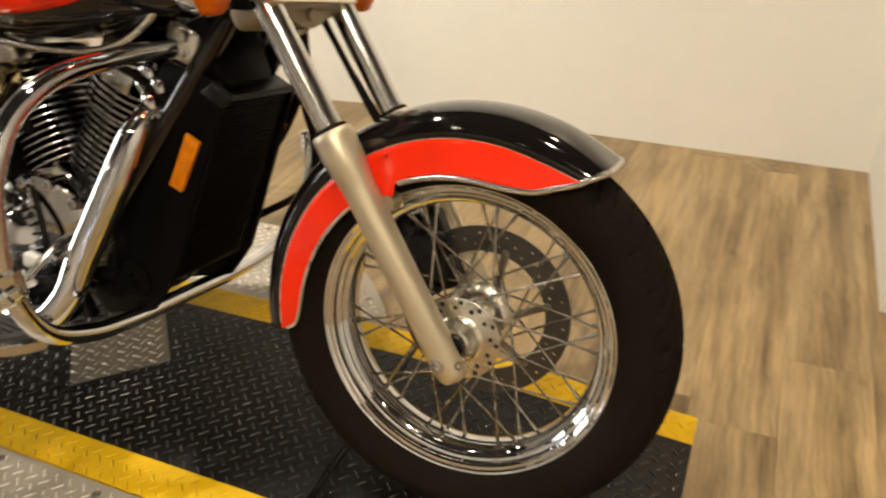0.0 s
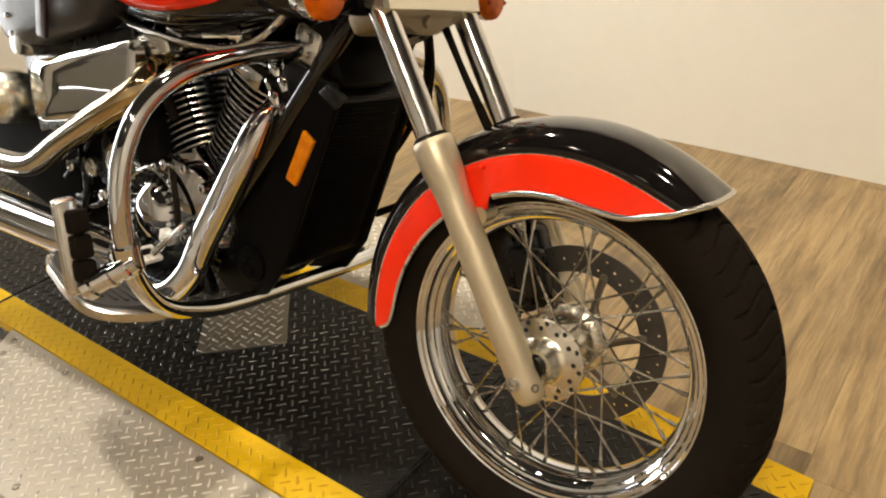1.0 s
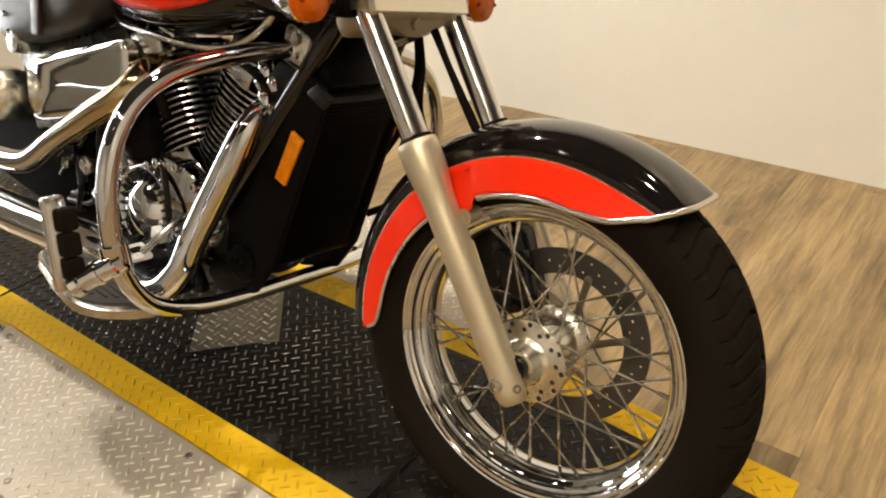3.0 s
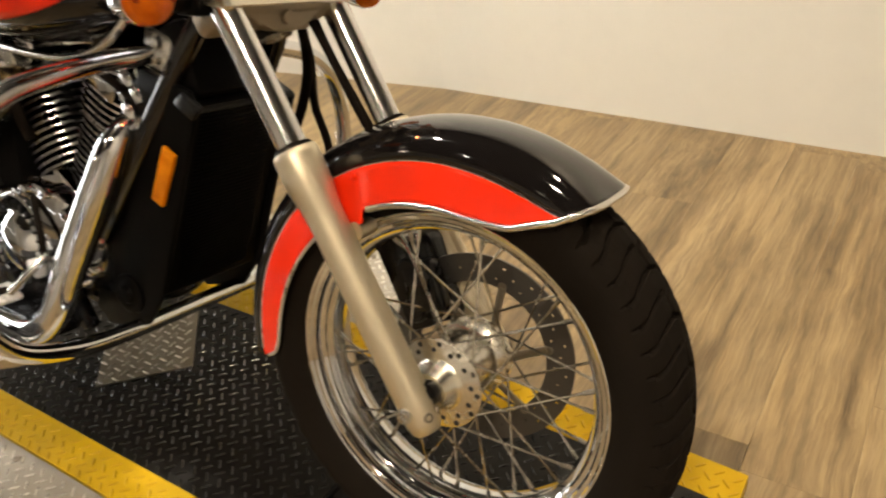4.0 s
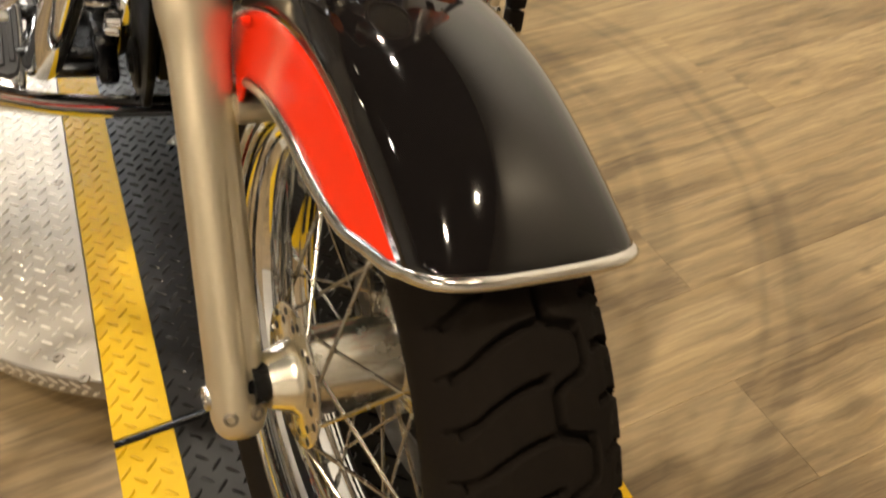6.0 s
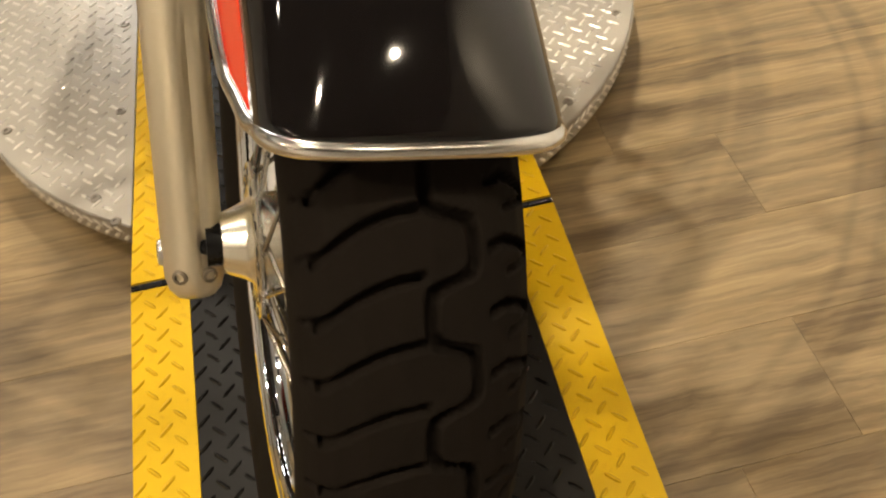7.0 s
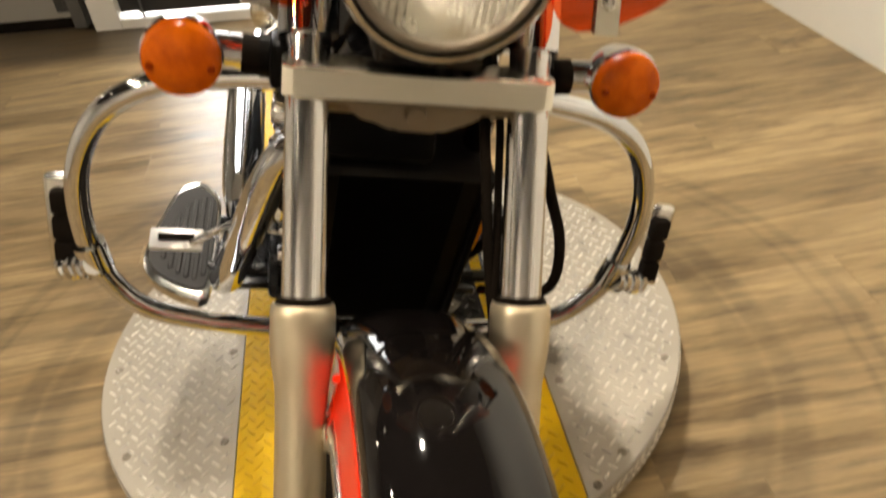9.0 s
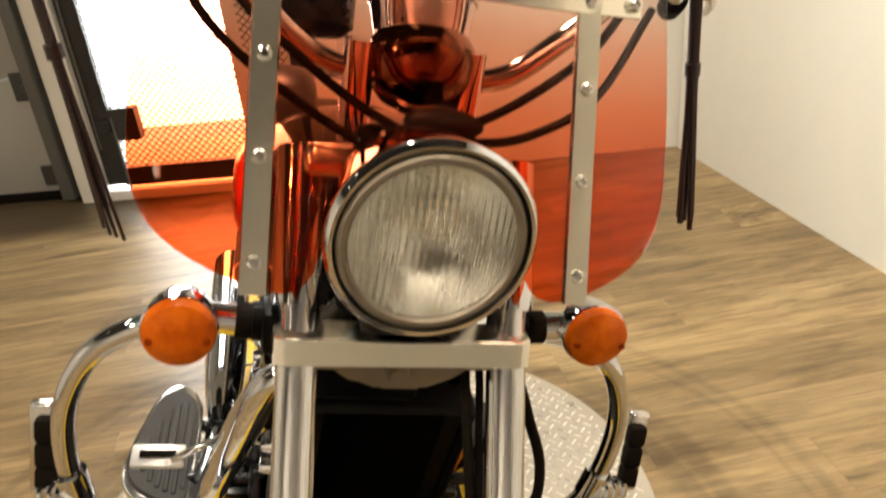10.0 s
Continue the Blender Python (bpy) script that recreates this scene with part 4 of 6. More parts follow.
for side in (-1, 1):
    bm = bmesh.new()
    lathe(bm, [(0.0, 0.054), (0.030, 0.052), (0.048, 0.046), (0.056, 0.038), (0.060, 0.036), (0.082, 0.036), (0.086, 0.039), (0.094, 0.036), (0.099, 0.028), (0.101, 0.0), (0.0, 0.0)], along((-0.838, side * 0.108, 0.362), (0, side, 0)), 44)
    part("crankcase_cover", bm, CHROME, engine, "polished chrome crankcase cover with bolts")
    for k in range(11):
        a = 2 * math.pi * k / 11 + 0.3
        bm = bmesh.new()
        lathe(bm, [(0.0, 0.031), (0.003, 0.031), (0.0035, 0.035), (0.0075, 0.034), (0.0085, 0.029), (0.0085, 0.0)], along((-0.838 + 0.095 * math.cos(a), side * 0.112, 0.362 + 0.095 * math.sin(a)), (0, side, 0)), 12)
        part("bolt", bm, CHROME, engine)
    bm = bmesh.new()
    for k in range(26):
        a = 2 * math.pi * k / 26
        block(bm, (0.019, 0.010, 0.0050), (-0.838 + 0.071 * math.cos(a), side * 0.145, 0.362 + 0.071 * math.sin(a)), rot_y(-math.degrees(a)), 0.001, 1)
    tagged(part("vent_ribs", bm, BLACK_SATIN, engine, "short black ribs round the chrome cover"), kind="stuff")
    # smooth fan-shaped cover in front of it, held by bolts at its corners
    bm = bmesh.new()
    prism(bm, [(-0.800, 0.472), (-0.765, 0.484), (-0.712, 0.478), (-0.668, 0.462), (-0.656, 0.436), (-0.680, 0.385), (-0.716, 0.338), (-0.752, 0.330), (-0.738, 0.372), (-0.755, 0.420)], side * 0.100, side * 0.146, 0.009)
    fan = part("gear_cover", bm, CHROME, engine, "smooth fan-shaped chrome cover")
    for px, pz in ((-0.782, 0.470), (-0.670, 0.448), (-0.728, 0.340), (-0.722, 0.474)):
        bm = bmesh.new()
        lathe(bm, [(0.0, 0.052), (0.004, 0.052), (0.0045, 0.057), (0.0095, 0.056), (0.0105, 0.049), (0.0125, 0.044), (0.0125, 0.0)], along((px, side * 0.100, pz), (0, side, 0)), 14)
        part("bolt", bm, CHROME, fan)
    bm = bmesh.new()
    block(bm, (0.030, 0.020, 0.026), (-0.772, side * 0.158, 0.333), rot_y(12), 0.004)
    part("switch_box", bm, BADGE, engine, "small beige switch box")
    for px, pz in ((-0.655, 0.345), (-0.690, 0.315), (-0.640, 0.400)):
        bm = bmesh.new()
        lathe(bm, [(0.0, 0.014), (0.005, 0.014), (0.006, 0.018), (0.010, 0.017), (0.012, 0.010), (0.014, 0.0), (0, 0)], along((px, side * 0.118, pz), (0, side, 0)), 14)
        part("bolt", bm, CHROME, engine)
    bm = bmesh.new()
    prism(bm, [(-0.80, 0.47), (-0.74, 0.51), (-0.66, 0.46), (-0.63, 0.39), (-0.66, 0.33), (-0.78, 0.31), (-0.92, 0.32), (-0.95, 0.40), (-0.88, 0.45)], side * 0.085, side * 0.120, 0.012)
    part("clutch_cover", bm, CHROME, engine, "chrome side casing")
    for px, pz, rr in ((-0.965, 0.425, 0.024),):
        bm = bmesh.new()
        lathe(bm, [(0.0, 0.034), (rr * 0.6, 0.032), (rr, 0.022), (rr * 1.05, 0.0), (0, 0)], along((px, side * 0.115, pz), (0, side, 0)), 20)
        part("cap", bm, CHROME, engine, "round chrome cap")
# chrome pieces on the rear cylinder head
bm = bmesh.new()
prism(bm, [(-0.946, 0.690), (-0.930, 0.706), (-0.900, 0.704), (-0.905, 0.694), (-0.920, 0.688), (-0.926, 0.668), (-0.932, 0.625), (-0.948, 0.627), (-0.952, 0.660)], -0.122, -0.100, 0.004)
part("head_bracket", bm, CHROME, engine, "hooked chrome strip beside the cylinder head")
bm = bmesh.new()
prism(bm, [(-0.898, 0.690), (-0.872, 0.700), (-0.800, 0.694), (-0.792, 0.672), (-0.806, 0.664), (-0.884, 0.646), (-0.896, 0.656)], -0.125, -0.095, 0.005)
part("head_bracket", bm, CHROME_DULL, engine, "flat chrome plate on the cylinder head")
# small fittings between the cylinders and the downtube
for px, py, pz, rr in ((-0.545, -0.095, 0.675, 0.014), (-0.520, -0.100, 0.655, 0.012), (-0.535, -0.105, 0.630, 0.013), (-0.515, -0.105, 0.610, 0.010), (-0.560, -0.095, 0.650, 0.010)):
    bm = bmesh.new()
    tube(bm, [(px - 0.018, py + 0.02, pz + 0.012), (px, py, pz), (px + 0.010, py - 0.004, pz - 0.016)], [rr * 0.7, rr, rr * 0.6], 10, 4)
    part("fitting", bm, CHROME, engine, "small chrome fitting")
for pts, rr in (([(-0.62, -0.10, 0.68), (-0.55, -0.11, 0.66), (-0.50, -0.10, 0.63)], 0.006), ([(-0.80, -0.125, 0.48), (-0.76, -0.150, 0.45), (-0.73, -0.165, 0.40), (-0.72, -0.17, 0.36)], 0.006), ([(-0.83, -0.12, 0.66), (-0.80, -0.13, 0.60), (-0.79, -0.12, 0.55)], 0.010)):
    bm = bmesh.new()
    tube(bm, pts, rr, 10, 5)
    part("hose", bm, RUBBER, engine, "black hose")

# gearbox and swing arm behind the cylinders
bm = bmesh.new()
prism(bm, [(-0.84, 0.28), (-0.86, 0.60), (-1.00, 0.62), (-1.30, 0.50), (-1.55, 0.42), (-1.55, 0.30), (-1.25, 0.25)], -0.118, 0.118, 0.02)
part("gearbox", bm, CRINKLE, engine, "black gearbox casing")
for px, pz, rr in ((-0.950, 0.445, 0.036), (-1.040, 0.412, 0.022), (-1.12, 0.40, 0.014), (-1.00, 0.36, 0.015)):
    bm = bmesh.new()
    lathe(bm, [(0.0, 0.040), (rr * 0.55, 0.039), (rr * 0.6, 0.036), (rr * 0.9, 0.034), (rr, 0.028), (rr * 1.05, 0.0), (0, 0)], along((px, -0.117, pz), (0, -1, 0)), 18)
    part("cap", bm, CHROME_DULL, engine, "round metal cap")
for pts, rr in (([(-0.90, -0.135, 0.60), (-0.97, -0.140, 0.53), (-1.00, -0.138, 0.45), (-0.98, -0.140, 0.36), (-0.93, -0.145, 0.30)], 0.008),
                ([(-1.12, -0.125, 0.47), (-1.08, -0.140, 0.42), (-1.07, -0.142, 0.36), (-1.10, -0.135, 0.30)], 0.010),
                ([(-0.88, -0.130, 0.55), (-0.93, -0.142, 0.52), (-1.02, -0.142, 0.49), (-1.09, -0.135, 0.43), (-1.18, -0.13, 0.36)], 0.006),
                ([(-0.90, -0.128, 0.42), (-0.96, -0.140, 0.40), (-1.04, -0.138, 0.33), (-1.15, -0.13, 0.31)], 0.007)):
    bm = bmesh.new()
    tube(bm, pts, rr, 10, 5)
    part("hose", bm, BLACK_SATIN, engine, "shiny black hose")
for px, pz, sx, sz, turn in ((-0.985, 0.555, 0.060, 0.018, 20), (-1.10, 0.335, 0.075, 0.014, -12), (-0.915, 0.345, 0.040, 0.050, 8), (-1.02, 0.405, 0.030, 0.045, -25)):
    bm = bmesh.new()
    block(bm, (sx, 0.030, sz), (px, -0.122, pz), rot_y(turn), 0.006, 3)
    part("housing", bm, BLACK_SATIN, engine, "small black metal housing")
bm = bmesh.new()
for k in range(14):
    lathe(bm, [(0.010, -0.003), (0.0135, 0.0), (0.010, 0.003)], along((-0.560 - 0.0055 * k, -0.125, 0.560 - 0.0085 * k), (-0.54, 0, -0.84)), 12, True)
tagged(part("corrugated_hose", bm, RUBBER, engine, "ribbed black hose"), kind="stuff")

# exhaust
bm = bmesh.new()
tube(bm, [(-0.548, -0.085, 0.622), (-0.538, -0.114, 0.604), (-0.545, -0.136, 0.574), (-0.564, -0.158, 0.508), (-0.590, -0.175, 0.442), (-0.617, -0.191, 0.376), (-0.641, -0.207, 0.310), (-0.690, -0.221, 0.262), (-0.80, -0.215, 0.246), (-1.00, -0.200, 0.240), (-1.40, -0.200, 0.245)], [0.015, 0.018, 0.0240, 0.0265, 0.0265, 0.0255, 0.0240, 0.0240, 0.0245, 0.0245, 0.0245], 20, 6)
part("exhaust_pipe", bm, CHROME, bike, "chrome front exhaust pipe")
bm = bmesh.new()
tube(bm, [(-0.860, -0.085, 0.650), (-0.830, -0.135, 0.628), (-0.850, -0.165, 0.590), (-0.950, -0.175, 0.535), (-1.080, -0.180, 0.465), (-1.200, -0.185, 0.395), (-1.320, -0.188, 0.375), (-1.480, -0.19, 0.375)], 0.0270, 20, 6)
part("exhaust_pipe", bm, HEAT_CHROME, bike, "chrome rear exhaust pipe with a golden heat stain")
bm = bmesh.new()
tube(bm, [(-0.86, -0.205, 0.285), (-0.95, -0.208, 0.282), (-1.10, -0.212, 0.275), (-1.50, -0.225, 0.270)], [0.026, 0.036, 0.042, 0.044], 24, 5)
part("silencer", bm, CHROME, bike, "long chrome silencer")
bm = bmesh.new()
outline = [(-1.252, 0.565), (-1.238, 0.594), (-1.200, 0.612), (-0.895, 0.680), (-0.872, 0.678), (-0.862, 0.652), (-0.900, 0.555), (-1.150, 0.490), (-1.222, 0.480), (-1.246, 0.500)]
dense = smooth_path([Vector((x, 0, z)) for x, z in outline + outline[:1]], 3)[:-1]
mid = sum(dense, Vector()) / len(dense)
rings = []
for k, y in ((1.0, -0.130), (1.0, -0.150), (0.985, -0.1535), (0.94, -0.1555), (0.72, -0.1580), (0.45, -0.1600), (0.2, -0.1608)):
    rings.append([bm.verts.new(mid + (p - mid) * k + Vector((0, y, 0))) for p in dense])
for p, q in zip(rings, rings[1:]):
    for k in range(len(dense)):
        bm.faces.new((p[k], p[(k + 1) % len(dense)], q[(k + 1) % len(dense)], q[k]))
bm.faces.new(rings[-1])
part("side_cover", bm, CHROME, bike, "chrome side cover below the seat")
bm = bmesh.new()
prism(bm, [(-1.33, 0.62), (-0.90, 0.71), (-0.86, 0.57), (-1.28, 0.44)], -0.128, 0.128, 0.008)
part("airbox", bm, BLACK_SATIN, bike, "black box behind the cylinders")
bm = bmesh.new()
lathe(bm, [(0.0, 0.062), (0.024, 0.061), (0.027, 0.057), (0.030, 0.060), (0.036, 0.058), (0.039, 0.053), (0.042, 0.056), (0.048, 0.052), (0.051, 0.046), (0.054, 0.048), (0.059, 0.040), (0.062, 0.0), (0.055, -0.03), (0.0, -0.03)], along((-1.33, -0.15, 0.515), (0.0, -1, 0.1)), 32)
part("chrome_cap", bm, RAIL, bike, "round chrome cover")
bm = bmesh.new()
lathe(bm, [(0.0, 0.020), (0.022, 0.018), (0.026, 0.0), (0.026, -0.04), (0, -0.04)], along((-1.235, -0.165, 0.640), (0, -1, 0)), 20)
part("lock_cap", bm, CHROME_DULL, bike, "small brass-toned cap")

# black lower frame brackets beside the engine
for side in (-1, 1):
    bm = bmesh.new()
    prism(bm, [(-0.66, 0.238), (-0.70, 0.300), (-0.92, 0.300), (-0.98, 0.238)], side * 0.118, side * 0.150, 0.010)
    block(bm, (0.22, 0.070, 0.018), (-0.80, side * 0.180, 0.245), None, 0.006)
    part("lower_bracket", bm, BLACK_SATIN, bike, "black steel bracket below the engine")
# floorboards and brake pedal
for side in (-1, 1):
    bm = bmesh.new()
    outline = [(-0.640, side * -0.042), (-0.655, side * -0.056), (-0.72, side * -0.061), (-0.82, side * -0.062), (-0.895, side * -0.058), (-0.938, side * -0.034), (-0.945, side * -0.005), (-0.915, side * 0.022), (-0.86, side * 0.036), (-0.80, side * 0.049), (-0.73, side * 0.055), (-0.685, side * 0.034), (-0.655, side * -0.006)]
    m = Matrix.Translation((0, side * 0.300, 0.262)) @ Matrix.Translation((-0.78, 0, 0)) @ Matrix.Rotation(radians(7), 4, "Y") @ Matrix.Translation((0.78, 0, 0))
    tmp = bmesh.new()
    dense = smooth_path([Vector((x, y, 0)) for x, y in outline + outline[:1]], 4)[:-1]
    lo = [tmp.verts.new((p.x, p.y, -0.010)) for p in dense]
    hi = [tmp.verts.new((p.x, p.y, 0.006)) for p in dense]
    cen = Vector((-0.790, side * -0.010, 0))
    inn = [tmp.verts.new(cen + (p - cen) * 0.93 + Vector((0, 0, 0.009))) for p in dense]
    n = len(dense)
    for i in range(n):
        j = (i + 1) % n
        tmp.faces.new((lo[i], lo[j], hi[j], hi[i]))
        tmp.faces.new((hi[i], hi[j], inn[j], inn[i]))
    tmp.faces.new(lo[::-1])
    tmp.faces.new(inn)
    absorb(bm, tmp, m)
    board = part("floorboard", bm, CHROME_DULL, bike, "chrome floorboard with a ribbed black rubber mat")
    bm = bmesh.new()
    tmp = bmesh.new()
    a = [tmp.verts.new(cen + (p - cen) * 0.89 + Vector((0, 0, 0.0095))) for p in dense]
    b = [tmp.verts.new(cen + (p - cen) * 0.86 + Vector((0, 0, 0.014))) for p in dense]
    for i in range(n):
        j = (i + 1) % n
        tmp.faces.new((a[i], a[j], b[j], b[i]))
    tmp.faces.new(b)
    absorb(bm, tmp, m)
    part("mat", bm, MAT, board, "black rubber mat")
    for k in range(6):
        y = side * (-0.045 + 0.0135 * k)
        ln = (0.098, 0.106, 0.101, 0.090, 0.070, 0.038)[k]
        bm = bmesh.new()
        block(bm, (2 * ln, 0.008, 0.004), m @ Vector((-0.788 + (0, 0.002, 0.002, 0.004, 0.012, 0.022)[k], y, 0.0155)), m.to_3x3(), 0.0015, 1)
        part("rib", bm, MAT, board)
    for x in (-0.72, -0.86):
        bm = bmesh.new()
        tube(bm, [(x, side * 0.12, 0.258), (x, side * 0.25, 0.260)], 0.012, 10, 1)
        part("bracket", bm, BLACK_SATIN, board)
bm = bmesh.new()
tube(bm, [(-0.690, -0.140, 0.385), (-0.665, -0.185, 0.395), (-0.655, -0.225, 0.382), (-0.662, -0.265, 0.352)], [0.011, 0.010, 0.009, 0.010], 12, 5, 0.7)
pedal = part("brake_pedal", bm, CHROME_DULL, bike, "chrome brake pedal above the floorboard")
bm = bmesh.new()
block(bm, (0.038, 0.080, 0.010), (-0.668, -0.290, 0.352), rot_y(25), 0.004)
pad = part("pedal_pad", bm, BADGE, pedal, "bright chrome pedal pad")
bm = bmesh.new()
block(bm, (0.012, 0.054, 0.004), (-0.666, -0.290, 0.3585), rot_y(25), 0.001, 1)
part("rubber_inset", bm, RUBBER, pad, "black rubber inset")
# fuel tank
TC = Vector((-0.735, 0, 0.800))


def tank_shape(u, v, grow=0.0):
    """u runs front to back 0..1, v round the section in radians from straight down."""
    x = 0.275 - 0.57 * u
    w = 0.196 * (math.sin(math.pi * min(1, u * 0.80 + 0.13)) ** 0.55) + grow
    h = 0.098 * (math.sin(math.pi * min(1, u * 0.72 + 0.16)) ** 0.6) + grow
    c, s = math.cos(v), math.sin(v)
    return TC + Vector((x, w * math.copysign(abs(s) ** 0.75, s), -h * math.copysign(abs(c) ** (0.55 if c > 0 else 0.9), c) + 0.02 - 0.035 * u))


bm = bmesh.new()
rows = [[bm.verts.new(tank_shape(i / 28, 2 * math.pi * k / 40)) for k in range(40)] for i in range(29)]
for p, q in zip(rows, rows[1:]):
    for k in range(40):
        bm.faces.new((p[k], p[(k + 1) % 40], q[(k + 1) % 40], q[k]))
bm.faces.new(rows[0][::-1])
bm.faces.new(rows[-1])
tank = part("fuel_tank", bm, BLACK, bike, "black fuel tank with a red side panel and silver trim", 60)
for side in (-1, 1):
    bm = bmesh.new()
    grid = []
    for i in range(25):
        f = i / 24
        u = 0.14 + 0.66 * f
        hw = math.sin(math.pi * min(1, max(0, f * 0.9 + 0.05))) ** 0.4
        grid.append([bm.verts.new(tank_shape(u, side * (radians(103) + hw * radians(-33 + 66 * j / 8)), 0.0025)) for j in range(9)])
    for p, q in zip(grid, grid[1:]):
        for k in range(8):
            bm.faces.new((p[k], p[k + 1], q[k + 1], q[k]))
    ob = part("side_panel", bm, RED, tank, "glossy red tank side", 60)
    sol = ob.modifiers.new("thickness", "SOLIDIFY")
    sol.thickness, sol.offset = 0.003, 0
    bm = bmesh.new()
    tube(bm, [(-0.955, side * 0.118, 0.722), (-0.900, side * 0.126, 0.708), (-0.800, side * 0.132, 0.699), (-0.700, side * 0.134, 0.694), (-0.620, side * 0.132, 0.698), (-0.560, side * 0.126, 0.716), (-0.515, side * 0.116, 0.752), (-0.490, side * 0.105, 0.800)], 0.0062, 10, 5)
    part("trim", bm, CHROME_DULL, tank, "silver trim along the lower edge")
    bm = bmesh.new()
    for z, w in ((0.795, 0.085), (0.770, 0.085)):
        block(bm, (w, 0.005, 0.014), (-0.80, side * 0.199, z), None, 0.002, 1)
    part("badge", bm, BADGE, tank, "plain silver badge bars")

# leather bag behind the tank
bm = bmesh.new()
ball(bm, (-1.150, -0.130, 0.765), (0.205, 0.058, 0.110), rot_y(-13), 32, 20, 0.5)
bag = part("saddle_bag", bm, LEATHER, bike, "black leather bag with a dark red strap and studs", 60)
bm = bmesh.new()
block(bm, (0.036, 0.008, 0.20), (-1.100, -0.190, 0.765), rot_y(6), 0.003)
part("strap", bm, STRAP, bag, "dark red leather strap")
for k in range(5):
    bm = bmesh.new()
    lathe(bm, [(0.0, 0.006), (0.004, 0.005), (0.007, 0.0)], along((-1.285 + 0.012 * k, -0.187, 0.800 - 0.035 * k), (0, -1, 0)), 12)
    part("stud", bm, CHROME, bag, "chrome stud")
bm = bmesh.new()
ball(bm, (-1.20, 0, 0.735), (0.26, 0.135, 0.055), rot_y(-6), 32, 16, 0.7)
part("seat", bm, LEATHER, bike, "black leather seat", 60)

# headlight
HL = Vector((-0.275, 0.0, 0.932))
HD = Vector((1, 0, -0.03))
hm = along(HL, HD)
bm = bmesh.new()
lathe(bm, [(0.0, -0.135), (0.030, -0.132), (0.062, -0.112), (0.082, -0.070), (0.089, -0.020), (0.090, 0.0), (0.0945, 0.002), (0.0962, 0.008), (0.0955, 0.015), (0.0915, 0.0195), (0.0885, 0.0195), (0.0872, 0.016), (0.086, -0.02)], hm, 56)
head = steered(part("headlight", bm, CHROME, bike, "round chrome headlight with a fluted glass lens"))
bm = bmesh.new()
lathe(bm, [(0.0862, 0.010), (0.0850, 0.0165), (0.0815, 0.0195), (0.0775, 0.0195), (0.0750, 0.0165), (0.0755, 0.010)], hm, 56, True)
part("lens_ring", bm, CAST, head, "grey ring round the lens")
bm = bmesh.new()
# domed outside, vertical flutes on the inside
NR, NS = 60, 200
tmp = bmesh.new()
outer, inner = [], []
for i in range(NR + 1):
    r = 0.0795 * i / NR
    ro, ri = [], []
    for k in range(NS if i else 1):
        a = 2 * math.pi * k / NS
        u, v = r * math.cos(a), r * math.sin(a)
        dome = 0.0145 + 0.010 * (1 - (r / 0.0795) ** 2)
        strength = 0.0010 if abs(u) > 0.026 or v > 0.010 else 0.0004
        ro.append(tmp.verts.new((u, v, dome)))
        ri.append(tmp.verts.new((u, v, dome - 0.0045 + strength * math.sin(u * 2 * math.pi / 0.0070) * min(1, (0.0795 - r) / 0.008))))
    outer.append(ro)
    inner.append(ri)
for rings in (outer, inner):
    for p, q in zip(rings, rings[1:]):
        for k in range(NS):
            f = list(dict.fromkeys([p[k % len(p)], p[(k + 1) % len(p)], q[(k + 1) % NS], q[k]]))
            tmp.faces.new(f)
for k in range(NS):
    tmp.faces.new((outer[-1][k], outer[-1][(k + 1) % NS], inner[-1][(k + 1) % NS], inner[-1][k]))
absorb(bm, tmp, hm)
lens_glass = part("lens", bm, GLASS, head, "clear fluted glass lens", 60)
lens_glass.visible_shadow = False
bm = bmesh.new()
lathe(bm, [(0.079, 0.010), (0.068, -0.010), (0.052, -0.030), (0.032, -0.046), (0.014, -0.053), (0.014, -0.030), (0.0, -0.028)], hm, 48)
part("reflector", bm, BOWL, head, "bright bowl reflector")
bm = bmesh.new()
block(bm, (0.09, 0.10, 0.03), (-0.325, 0, 0.838), None, 0.008)
tube(bm, [(-0.330, 0, 0.815), (-0.330, 0, 0.86)], 0.018, 14, 1)
part("mount", bm, BLACK_SATIN, head)

